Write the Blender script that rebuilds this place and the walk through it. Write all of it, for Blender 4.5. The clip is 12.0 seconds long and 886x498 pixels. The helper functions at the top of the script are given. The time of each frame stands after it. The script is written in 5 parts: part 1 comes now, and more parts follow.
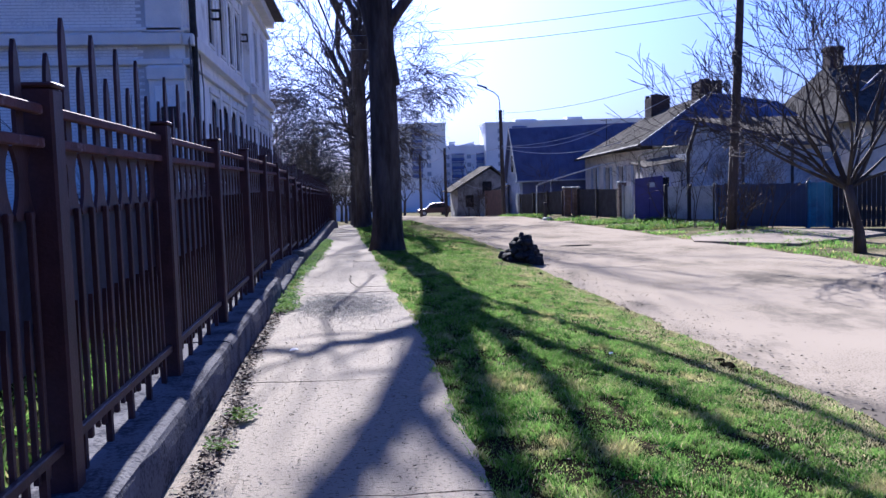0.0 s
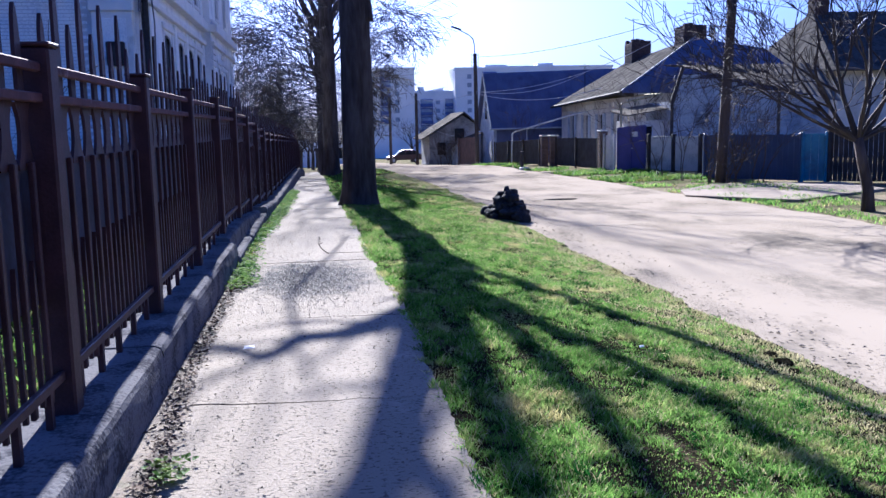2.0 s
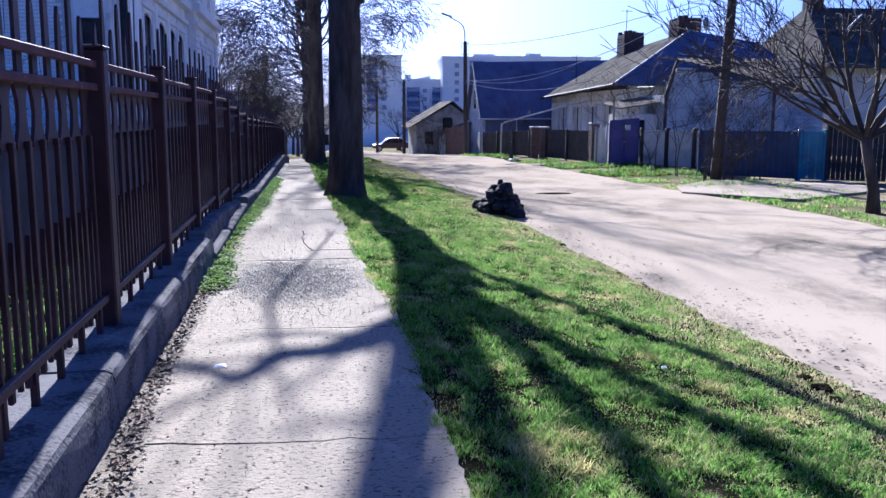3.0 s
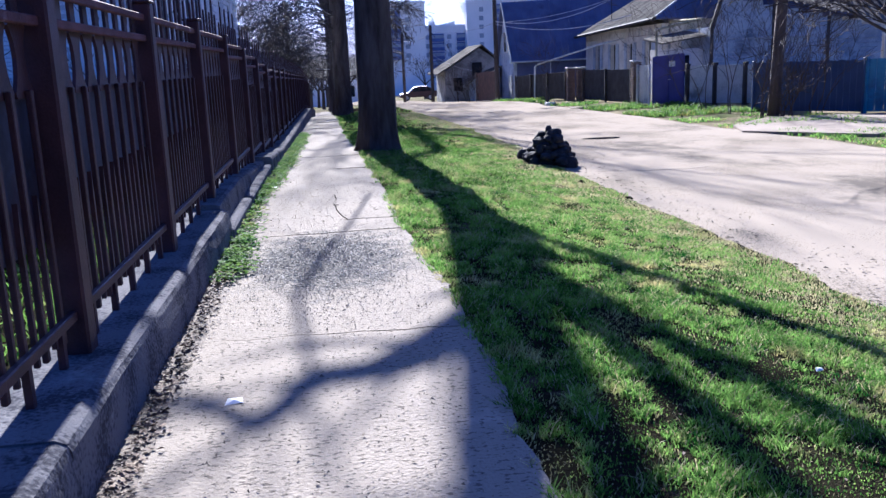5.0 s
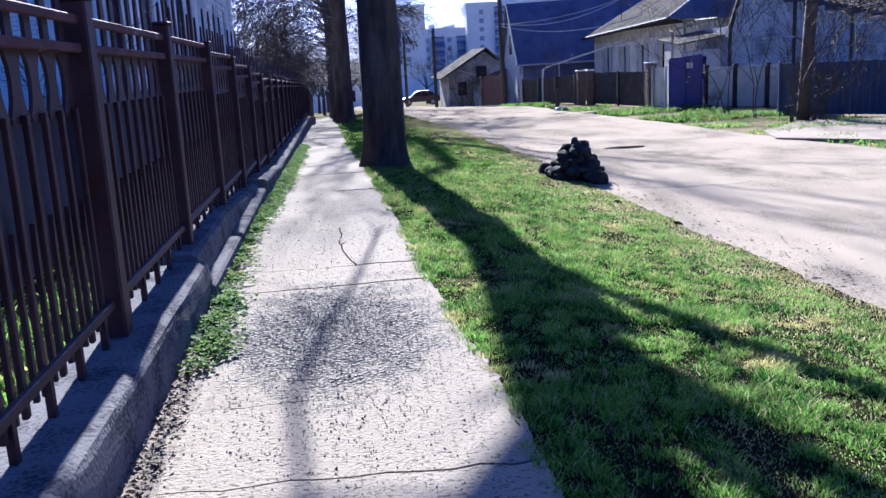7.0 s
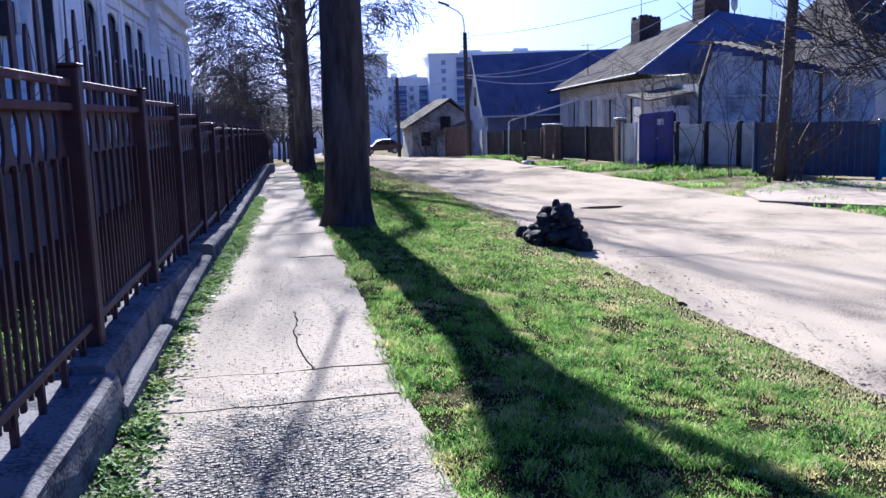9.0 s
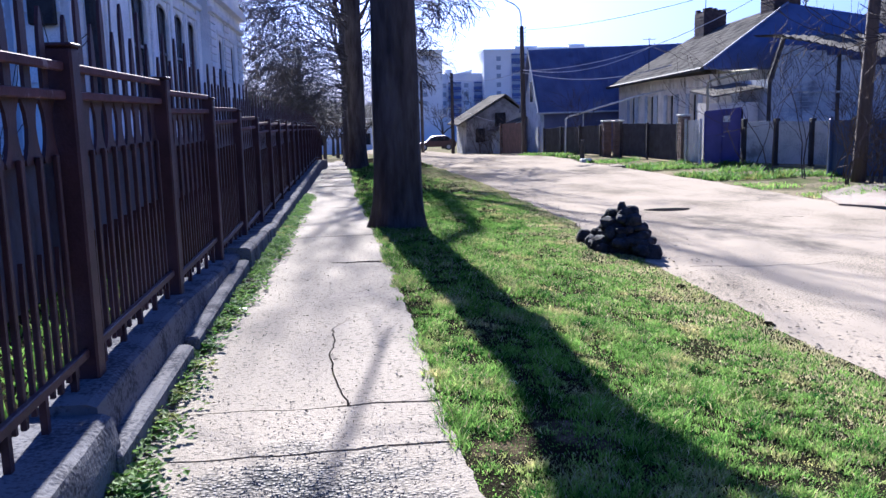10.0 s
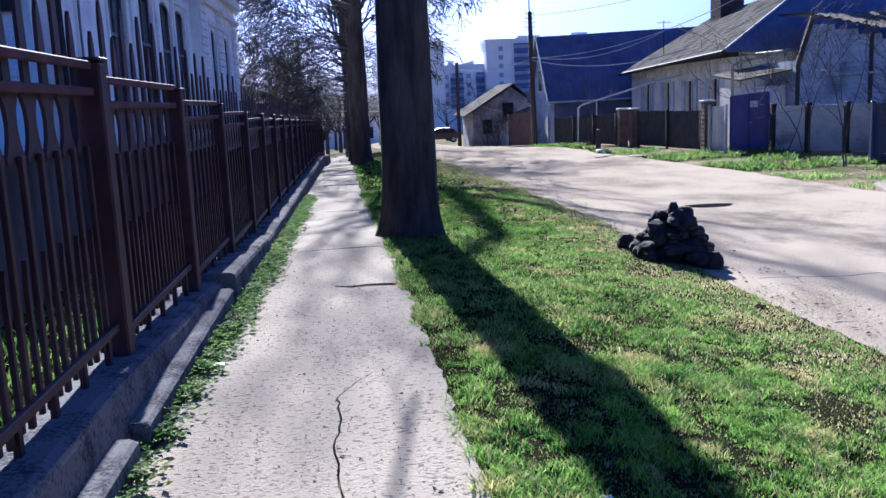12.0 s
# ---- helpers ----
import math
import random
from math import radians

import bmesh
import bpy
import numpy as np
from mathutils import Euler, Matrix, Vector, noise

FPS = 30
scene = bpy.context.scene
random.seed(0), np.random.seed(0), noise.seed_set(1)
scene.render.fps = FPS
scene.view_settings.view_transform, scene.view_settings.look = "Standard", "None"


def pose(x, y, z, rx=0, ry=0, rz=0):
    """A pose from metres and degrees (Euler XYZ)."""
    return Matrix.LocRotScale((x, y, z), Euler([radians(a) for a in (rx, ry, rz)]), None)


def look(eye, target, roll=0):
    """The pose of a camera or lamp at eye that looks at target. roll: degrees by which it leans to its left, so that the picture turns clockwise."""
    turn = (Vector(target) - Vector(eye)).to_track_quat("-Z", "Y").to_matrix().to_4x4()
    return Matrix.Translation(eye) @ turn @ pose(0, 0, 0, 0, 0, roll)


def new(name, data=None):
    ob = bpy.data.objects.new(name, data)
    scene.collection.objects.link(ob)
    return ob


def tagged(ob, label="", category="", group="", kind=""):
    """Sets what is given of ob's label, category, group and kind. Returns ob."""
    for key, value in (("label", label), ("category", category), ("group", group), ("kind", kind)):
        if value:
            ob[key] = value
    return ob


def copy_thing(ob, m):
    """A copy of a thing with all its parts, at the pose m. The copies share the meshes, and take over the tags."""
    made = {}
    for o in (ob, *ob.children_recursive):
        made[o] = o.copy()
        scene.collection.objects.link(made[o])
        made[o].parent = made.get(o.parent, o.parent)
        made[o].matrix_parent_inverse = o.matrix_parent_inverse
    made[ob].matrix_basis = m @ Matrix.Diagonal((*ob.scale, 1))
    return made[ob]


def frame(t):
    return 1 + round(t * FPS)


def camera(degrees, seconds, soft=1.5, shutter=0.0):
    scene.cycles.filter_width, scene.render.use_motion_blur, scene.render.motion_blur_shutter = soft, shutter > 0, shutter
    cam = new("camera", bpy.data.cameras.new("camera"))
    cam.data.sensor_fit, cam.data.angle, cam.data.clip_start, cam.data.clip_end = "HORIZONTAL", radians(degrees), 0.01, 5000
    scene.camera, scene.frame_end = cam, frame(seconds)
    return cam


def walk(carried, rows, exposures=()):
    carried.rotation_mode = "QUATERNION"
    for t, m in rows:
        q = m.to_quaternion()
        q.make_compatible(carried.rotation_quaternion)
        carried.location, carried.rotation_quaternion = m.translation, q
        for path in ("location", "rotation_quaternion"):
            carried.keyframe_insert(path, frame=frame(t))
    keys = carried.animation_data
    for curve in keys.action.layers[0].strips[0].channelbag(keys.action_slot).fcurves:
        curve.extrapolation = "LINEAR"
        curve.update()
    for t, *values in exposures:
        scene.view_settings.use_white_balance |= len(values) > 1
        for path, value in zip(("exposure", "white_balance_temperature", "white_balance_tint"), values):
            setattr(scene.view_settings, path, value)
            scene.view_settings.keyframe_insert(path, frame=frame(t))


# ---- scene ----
cam = camera(54.2, 12.0)
PATH = [
    (0, (2.883, 0.823, 1.611), (3.089, 2.806, 1.455), -1.7),
    (0.5, (2.829, 1.323, 1.645), (3.044, 3.297, 1.408), -3.2),
    (1, (2.852, 1.806, 1.624), (2.99, 3.779, 1.329), -2.9),
    (1.5, (2.867, 2.219, 1.61), (2.971, 4.192, 1.298), -1.3),
    (2, (2.853, 2.702, 1.658), (3.129, 4.662, 1.378), -1.1),
    (2.5, (2.859, 3.177, 1.658), (3.192, 5.129, 1.378), -0.6),
    (2.7, (2.845, 3.349, 1.662), (3.16, 5.303, 1.372), 0.2),
    (4.3, (2.873, 4.638, 1.565), (3.134, 6.583, 1.177), -1.2),
    (4.5, (2.86, 4.833, 1.539), (3.106, 6.773, 1.122), -1.5),
    (5, (2.822, 5.246, 1.58), (3.06, 7.187, 1.159), -2.3),
    (5.5, (2.792, 5.669, 1.605), (2.909, 7.622, 1.19), -2.7),
    (6, (2.786, 6.062, 1.613), (2.922, 8.013, 1.196), -3.1),
    (6.5, (2.787, 6.487, 1.63), (3.051, 8.426, 1.22), -3.3),
    (7, (2.806, 6.969, 1.646), (3.04, 8.912, 1.232), -3.0),
    (7.5, (2.758, 7.458, 1.646), (3.029, 9.403, 1.27), -1.8),
    (7.7, (2.761, 7.64, 1.686), (3.095, 9.58, 1.334), -1.6),
    (9.3, (2.893, 8.676, 1.726), (3.227, 10.624, 1.416), -1.6),
    (9.5, (2.926, 8.873, 1.713), (3.227, 10.825, 1.399), -1.7),
    (10, (2.965, 9.371, 1.701), (3.18, 11.334, 1.386), -1.4),
    (10.5, (2.951, 9.84, 1.734), (3.176, 11.807, 1.448), -1.3),
    (11, (2.985, 10.32, 1.713), (3.165, 12.29, 1.424), -1.5),
    (11.5, (2.98, 10.774, 1.664), (3.123, 12.745, 1.355), -1.1),
    (12, (2.958, 11.243, 1.679), (3.161, 13.205, 1.346), -2.6),
]
walk(cam, [(t, look(eye, target, roll)) for t, eye, target, roll in PATH], [(0.0, 2.34, 3910, 37), (1.0, 2.44, 3880, 36), (1.5, 2.64, 3850, 36), (2.0, 2.56, 3850, 35), (2.5, 2.56, 3840, 35), (5.5, 2.67, 3840, 35), (6.0, 2.87, 3810, 34), (6.6, 2.67, 3840, 34), (7.5, 2.67, 3840, 34), (10.5, 2.75, 3910, 34), (11.0, 2.78, 3860, 34), (11.5, 2.76, 3780, 33), (12.0, 2.53, 3840, 33)])

# ---- light ----
SUN_EL, SUN_AZ = 31.0, 3.2   # degrees; azimuth to the left of +y
sun_dir = Vector((-math.sin(radians(SUN_AZ)) * math.cos(radians(SUN_EL)),
                  math.cos(radians(SUN_AZ)) * math.cos(radians(SUN_EL)), math.sin(radians(SUN_EL))))
sun = new("sun", bpy.data.lights.new("sun", "SUN"))
sun.data.energy, sun.data.angle, sun.data.color = 5.0, radians(0.55), (1.0, 0.725, 0.285)
sun.matrix_world = look(sun_dir * 60, (0, 0, 0))
world = bpy.data.worlds.new("world")
scene.world = world
world.use_nodes = True
wn = world.node_tree
sky = wn.nodes.new("ShaderNodeTexSky")
sky.sky_type, sky.sun_disc = "NISHITA", False
sky.sun_elevation, sky.sun_rotation = radians(SUN_EL), radians(-SUN_AZ)
sky.air_density, sky.dust_density, sky.ozone_density = 1.0, 3.4, 4.5
wn.nodes["Background"].inputs["Strength"].default_value = 0.0178
wn.links.new(sky.outputs[0], wn.nodes["Background"].inputs["Color"])


# ---- materials ----
def material(name, c1, c2, scale=3.0, rough=0.9, metal=0.0, grain=40.0, bump=0.3, c3=None, spots=0.5, stretch=(1, 1, 1), island=0.0, dist=0.01, leaf=0.0, spall=None, spec=0.5, gc=0.45, pit_shade=0.0):
    """Two scales of noise mix c1 and c2; c3 comes in as patches; grain drives the bump."""
    m = bpy.data.materials.new(name)
    m.use_nodes = True
    n, l = m.node_tree.nodes, m.node_tree.links
    b = n["Principled BSDF"]
    b.inputs["Roughness"].default_value, b.inputs["Metallic"].default_value, b.inputs["Specular IOR Level"].default_value = rough, metal, spec
    tc = n.new("ShaderNodeTexCoord")
    mp = n.new("ShaderNodeMapping")
    mp.inputs["Scale"].default_value = stretch
    geo = n.new("ShaderNodeNewGeometry")
    l.new(geo.outputs["Position"], mp.inputs["Vector"])
    big, small = n.new("ShaderNodeTexNoise"), n.new("ShaderNodeTexNoise")
    big.inputs["Scale"].default_value, small.inputs["Scale"].default_value = scale, grain
    big.inputs["Detail"].default_value, small.inputs["Detail"].default_value = 5, 6
    for t in (big, small):
        l.new(mp.outputs[0], t.inputs["Vector"])
    add = n.new("ShaderNodeMath")
    add.operation = "MULTIPLY_ADD"
    add.inputs[1].default_value = gc
    l.new(small.outputs[0], add.inputs[0])
    l.new(big.outputs[0], add.inputs[2])
    ramp = n.new("ShaderNodeValToRGB")
    ramp.color_ramp.elements[0].position, ramp.color_ramp.elements[1].position = 0.5 + 0.5 * gc - 0.17, 0.5 + 0.5 * gc + 0.17
    ramp.color_ramp.elements[0].color, ramp.color_ramp.elements[1].color = (*c1, 1), (*c2, 1)
    l.new(add.outputs[0], ramp.inputs[0])
    out, height = ramp.outputs[0], small.outputs[0]
    if c3:
        pat = n.new("ShaderNodeTexNoise")
        pat.inputs["Scale"].default_value, pat.inputs["Detail"].default_value = scale * 0.45, 8
        pat.inputs["Roughness"].default_value = 0.7
        l.new(mp.outputs[0], pat.inputs["Vector"])
        pr = n.new("ShaderNodeValToRGB")
        pr.color_ramp.elements[0].position, pr.color_ramp.elements[1].position = spots, spots + 0.12
        l.new(pat.outputs[0], pr.inputs[0])
        mix = n.new("ShaderNodeMixRGB")
        l.new(pr.outputs[0], mix.inputs[0])
        l.new(out, mix.inputs[1])
        mix.inputs[2].default_value = (*c3, 1)
        out = mix.outputs[0]
    if pit_shade:       # shade of small chipped hollows, painted as dark dashes wider than deep
        pm, pn, pk, px_ = n.new("ShaderNodeMapping"), n.new("ShaderNodeTexNoise"), n.new("ShaderNodeValToRGB"), n.new("ShaderNodeMixRGB")
        pm.inputs["Scale"].default_value = (26, 48, 30)
        l.new(geo.outputs["Position"], pm.inputs["Vector"])
        l.new(pm.outputs[0], pn.inputs["Vector"])
        pn.inputs["Scale"].default_value, pn.inputs["Detail"].default_value = 1.0, 3
        pk.color_ramp.elements[0].position, pk.color_ramp.elements[1].position = pit_shade, pit_shade + 0.05
        pk.color_ramp.elements[0].color, pk.color_ramp.elements[1].color = (1, 1, 1, 1), (0, 0, 0, 1)
        l.new(pn.outputs[0], pk.inputs[0])
        l.new(pk.outputs[0], px_.inputs[0])
        l.new(out, px_.inputs[1])
        px_.inputs[2].default_value = (0.10, 0.088, 0.072, 1)
        out = px_.outputs[0]
    if island:
        info = n.new("ShaderNodeObjectInfo")
        sm = n.new("ShaderNodeMath")
        sm.operation = "ADD"
        l.new(info.outputs["Random"], sm.inputs[0])
        l.new(geo.outputs["Random Per Island"], sm.inputs[1])
        mr = n.new("ShaderNodeMapRange")
        mr.inputs["From Max"].default_value = 2.0
        mr.inputs["To Min"].default_value, mr.inputs["To Max"].default_value = 1 - island, 1 + island
        l.new(sm.outputs[0], mr.inputs[0])
        hsv = n.new("ShaderNodeHueSaturation")
        l.new(mr.outputs[0], hsv.inputs["Value"])
        l.new(out, hsv.inputs["Color"])
        out = hsv.outputs[0]
    if spall:      # bare dark aggregate worn through around one place
        sub, ln, nz, ad, sr, mx2 = (n.new("ShaderNodeVectorMath"), n.new("ShaderNodeVectorMath"), n.new("ShaderNodeTexNoise"), n.new("ShaderNodeMath"), n.new("ShaderNodeValToRGB"), n.new("ShaderNodeMixRGB"))
        sub.operation, ln.operation, ad.operation = "MULTIPLY_ADD", "LENGTH", "MULTIPLY_ADD"
        (cx, cy, rx, ry) = spall
        sub.inputs[1].default_value, sub.inputs[2].default_value = (1 / rx, 1 / ry, 0), (-cx / rx, -cy / ry, 0)
        l.new(geo.outputs["Position"], sub.inputs[0])
        l.new(sub.outputs[0], ln.inputs[0])
        nz.inputs["Scale"].default_value, nz.inputs["Detail"].default_value = 5.0, 8
        l.new(geo.outputs["Position"], nz.inputs["Vector"])
        ad.inputs[1].default_value = 1.7
        l.new(nz.outputs[0], ad.inputs[0])
        l.new(ln.outputs["Value"], ad.inputs[2])
        sr.color_ramp.elements[0].position, sr.color_ramp.elements[1].position = 0.43, 0.60
        sr.color_ramp.elements[0].color, sr.color_ramp.elements[1].color = (1, 1, 1, 1), (0, 0, 0, 1)
        hf = n.new("ShaderNodeMath")
        hf.operation = "MULTIPLY"
        hf.inputs[1].default_value = 0.28
        l.new(ad.outputs[0], hf.inputs[0])
        l.new(hf.outputs[0], sr.inputs[0])
        vor, vr = n.new("ShaderNodeTexVoronoi"), n.new("ShaderNodeValToRGB")
        vor.inputs["Scale"].default_value = 42
        l.new(geo.outputs["Position"], vor.inputs["Vector"])
        vr.color_ramp.elements[0].position, vr.color_ramp.elements[1].position = 0.15, 0.75
        vr.color_ramp.elements[0].color, vr.color_ramp.elements[1].color = (0.24, 0.225, 0.20, 1), (0.045, 0.045, 0.045, 1)
        l.new(vor.outputs["Distance"], vr.inputs[0])
        l.new(sr.outputs[0], mx2.inputs[0])
        l.new(out, mx2.inputs[1])
        l.new(vr.outputs[0], mx2.inputs[2])
        out = mx2.outputs[0]
        inv, relief, total = n.new("ShaderNodeMath"), n.new("ShaderNodeMath"), n.new("ShaderNodeMath")
        inv.operation, relief.operation, total.operation = "SUBTRACT", "MULTIPLY", "MULTIPLY_ADD"
        inv.inputs[0].default_value = 0.7
        l.new(vor.outputs["Distance"], inv.inputs[1])
        l.new(inv.outputs[0], relief.inputs[0])
        l.new(sr.outputs[0], relief.inputs[1])
        total.inputs[1].default_value = 3.0
        l.new(relief.outputs[0], total.inputs[0])
        l.new(small.outputs[0], total.inputs[2])
        height = total.outputs[0]
    l.new(out, b.inputs["Base Color"])
    bp = n.new("ShaderNodeBump")
    bp.inputs["Strength"].default_value, bp.inputs["Distance"].default_value = bump, dist
    l.new(height, bp.inputs["Height"])
    l.new(bp.outputs[0], b.inputs["Normal"])
    if leaf:       # thin leaves let light through
        tr, mx = n.new("ShaderNodeBsdfTranslucent"), n.new("ShaderNodeMixShader")
        l.new(out, tr.inputs["Color"])
        mx.inputs[0].default_value = leaf
        l.new(b.outputs[0], mx.inputs[1])
        l.new(tr.outputs[0], mx.inputs[2])
        l.new(mx.outputs[0], n["Material Output"].inputs["Surface"])
    return m


CONCRETE = material("pavement_concrete", (0.215, 0.192, 0.155), (0.53, 0.475, 0.388), 1.8, 0.95, 0, 62, 0.9, (0.30, 0.270, 0.222), 0.60, island=0.06, spall=(2.70, 12.45, 0.66, 1.05), dist=0.011, gc=1.9, spec=0.05, pit_shade=0.368)
ROUGH_CONCRETE = material("concrete_chips", (0.11, 0.103, 0.095), (0.29, 0.27, 0.24), 4.0, 0.95, 0, 38, 0.6, None, island=0.35)
ASPHALT = material("dusty_asphalt", (0.132, 0.115, 0.088), (0.240, 0.210, 0.163), 0.7, 0.98, 0, 60, 0.2, (0.105, 0.094, 0.077), 0.55, stretch=(1, 0.6, 1), gc=1.1, spec=0.0, dist=0.005)
DIRT = material("dark_dirt", (0.06, 0.05, 0.04), (0.17, 0.14, 0.10), 6, 0.97, 0, 60, 0.9, (0.10, 0.11, 0.05), 0.6)
TURF = material("turf_soil", (0.016, 0.015, 0.009), (0.085, 0.072, 0.038), 3.0, 0.97, 0, 55, 1.0, (0.13, 0.105, 0.06), 0.57, dist=0.03, spec=0.0, gc=1.4)
DRY_GROUND = material("trodden_ground", (0.075, 0.075, 0.038), (0.18, 0.155, 0.10), 0.8, 0.97, 0, 50, 0.8, (0.06, 0.08, 0.022), 0.52, dist=0.03, gc=0.8, spec=0.0)
DUST = material("pale_dust", (0.16, 0.14, 0.112), (0.25, 0.22, 0.18), 1.2, 0.95, 0, 45, 0.6, (0.12, 0.105, 0.085), 0.56, spec=0.0, gc=0.9)
FENCE_PAINT = material("maroon_fence_paint", (0.023, 0.010, 0.014), (0.044, 0.019, 0.023), 6, 0.6, 0, 70, 0.25, (0.018, 0.010, 0.015), 0.6, island=0.25, spec=0.25)
RAIL_PAINT = material("flaking_rail_paint", (0.050, 0.022, 0.026), (0.090, 0.040, 0.044), 5, 0.8, 0, 60, 0.4, (0.30, 0.25, 0.27), 0.59, spec=0.15)
SHEET = material("backing_sheet", (0.024, 0.013, 0.022), (0.046, 0.024, 0.033), 3, 0.7, 0.0, 30, 0.2, (0.054, 0.026, 0.028), 0.58, spec=0.15)
BLUE_SHEET = material("dull_blue_backing_sheet", (0.024, 0.025, 0.042), (0.048, 0.050, 0.080), 2.5, 0.7, 0.0, 30, 0.2, (0.035, 0.022, 0.032), 0.55, spec=0.15)
PLINTH = material("plinth_render", (0.05, 0.05, 0.058), (0.13, 0.128, 0.136), 3.5, 0.97, 0, 45, 0.7, (0.25, 0.24, 0.24), 0.60, dist=0.012, spec=0.0, gc=0.9)
BARK = material("rough_bark", (0.030, 0.026, 0.026), (0.080, 0.068, 0.064), 4, 0.98, 0, 14, 1.0, None, stretch=(1, 1, 0.22), dist=0.06, spec=0.15)
TWIG = material("twig_bark", (0.020, 0.017, 0.016), (0.045, 0.037, 0.034), 4, 0.95, 0, 20, 0.3)
PLASTER = material("white_plaster", (0.66, 0.67, 0.70), (0.88, 0.88, 0.87), 1.1, 0.93, 0, 30, 0.5, (0.46, 0.46, 0.48), 0.57, gc=0.9)
MORTAR = material("grey_mortar", (0.48, 0.48, 0.50), (0.62, 0.62, 0.63), 2.0, 0.95, 0, 30, 0.4)
MOULDING = material("old_moulding", (0.70, 0.70, 0.70), (0.82, 0.81, 0.79), 2.0, 0.93, 0, 30, 0.5, (0.48, 0.47, 0.46), 0.6)
CREAM = material("cream_plaster", (0.46, 0.44, 0.39), (0.64, 0.61, 0.55), 1.2, 0.93, 0, 25, 0.3, (0.33, 0.31, 0.27), 0.57, gc=0.8)
DARK_ROOF = material("dark_eaves", (0.04, 0.035, 0.04), (0.08, 0.07, 0.075), 3, 0.7)
# distance haze is put into this colour: paler and bluer than GLASS
HAZED_GLASS = material("hazed_distant_window", (0.28, 0.32, 0.40), (0.38, 0.42, 0.50), 0.3, 0.6, spec=0.2)
GLASS = material("window_glass", (0.010, 0.012, 0.018), (0.022, 0.025, 0.034), 2, 0.25, 0, 5, 0.02, spec=0.03)
OLD_FRAME = material("old_window_frame_paint", (0.09, 0.095, 0.11), (0.16, 0.165, 0.18), 4, 0.8, 0, 40, 0.2)
WHITE_FRAME = material("white_frame", (0.45, 0.45, 0.45), (0.60, 0.60, 0.59), 3, 0.7, 0, 40, 0.1)
SLATE = material("weathered_asbestos_roof", (0.040, 0.040, 0.039), (0.090, 0.086, 0.080), 1.6, 1.0, 0, 18, 0.6, (0.028, 0.028, 0.028), 0.55, island=0.1, spec=0.0, gc=0.9)
PALE_ROOF = material("pale_corrugated_roof", (0.068, 0.065, 0.058), (0.125, 0.118, 0.106), 1.4, 1.0, 0, 18, 0.4, (0.048, 0.046, 0.042), 0.54, spec=0.0, gc=0.9)
BLUE_METAL = material("navy_metal_roof", (0.085, 0.098, 0.185), (0.13, 0.145, 0.25), 1.0, 0.7, 0.0, 20, 0.2, (0.065, 0.073, 0.135), 0.58, spec=0.15)
BLUE_SIDING = material("blue_grey_siding", (0.24, 0.27, 0.33), (0.42, 0.45, 0.50), 1.6, 0.9, 0, 25, 0.4, (0.15, 0.165, 0.20), 0.56, island=0.16, gc=0.9)
GATE_BLUE = material("cobalt_gate_paint", (0.030, 0.028, 0.16), (0.05, 0.045, 0.22), 2, 0.5, 0.1, 30, 0.15)
FENCE_BLUE = material("navy_fence_paint", (0.02, 0.04, 0.11), (0.035, 0.06, 0.15), 2, 0.55, 0.1, 30, 0.15)
CYAN = material("cyan_sheet", (0.03, 0.12, 0.22), (0.06, 0.19, 0.32), 2, 0.6, 0.0, 30, 0.1, (0.02, 0.06, 0.14), 0.55)
GREY_PANEL = material("grey_cement_panel", (0.28, 0.295, 0.305), (0.46, 0.47, 0.47), 1.5, 0.9, 0, 30, 0.4, (0.17, 0.18, 0.185), 0.55, gc=0.9)
DARK_FENCE = material("dark_board_fence", (0.016, 0.015, 0.018), (0.04, 0.036, 0.036), 3, 0.95, 0, 30, 0.3, island=0.2)
BROWN_FENCE = material("rust_board_fence", (0.055, 0.032, 0.026), (0.10, 0.055, 0.042), 3, 0.9, 0, 30, 0.3, island=0.2)
BRICK = material("brown_brick", (0.075, 0.055, 0.045), (0.14, 0.10, 0.08), 5, 0.95, 0, 40, 0.5, island=0.25)
CHIMNEY = material("sooty_brick", (0.03, 0.024, 0.026), (0.075, 0.052, 0.048), 5, 0.97, 0, 40, 0.6, island=0.25)
WOODPOLE = material("weathered_pole_wood", (0.035, 0.028, 0.026), (0.075, 0.06, 0.05), 4, 0.97, 0, 30, 0.5, stretch=(1, 1, 0.1))
SAPLING_BARK = material("grey_sapling_bark", (0.04, 0.034, 0.032), (0.10, 0.085, 0.08), 6, 0.9, 0, 30, 0.3, spec=0.1)
HUT_WALL = material("stained_grey_wall", (0.10, 0.105, 0.115), (0.26, 0.26, 0.26), 1.3, 0.95, 0, 25, 0.4, (0.06, 0.065, 0.07), 0.52, gc=0.9)
EDGE_STRIP = material("lilac_edge_strip", (0.16, 0.17, 0.25), (0.24, 0.25, 0.34), 3, 0.8, 0, 30, 0.1, spec=0.1)
STEEL = material("galvanised_steel", (0.30, 0.30, 0.31), (0.45, 0.45, 0.46), 5, 0.45, 0.7, 40, 0.1)
DARK_STEEL = material("dark_steel", (0.025, 0.025, 0.028), (0.05, 0.05, 0.052), 5, 0.8, 0.0, 40, 0.1, spec=0.1)
WIRE = material("wire_sheath", (0.10, 0.10, 0.11), (0.18, 0.18, 0.19), 5, 0.6)
PALE_WIRE = material("pale_wire", (0.42, 0.42, 0.44), (0.58, 0.58, 0.60), 5, 0.5)
GAS_PIPE = material("pale_yellow_pipe_paint", (0.26, 0.245, 0.15), (0.36, 0.34, 0.21), 5, 0.8, spec=0.1)
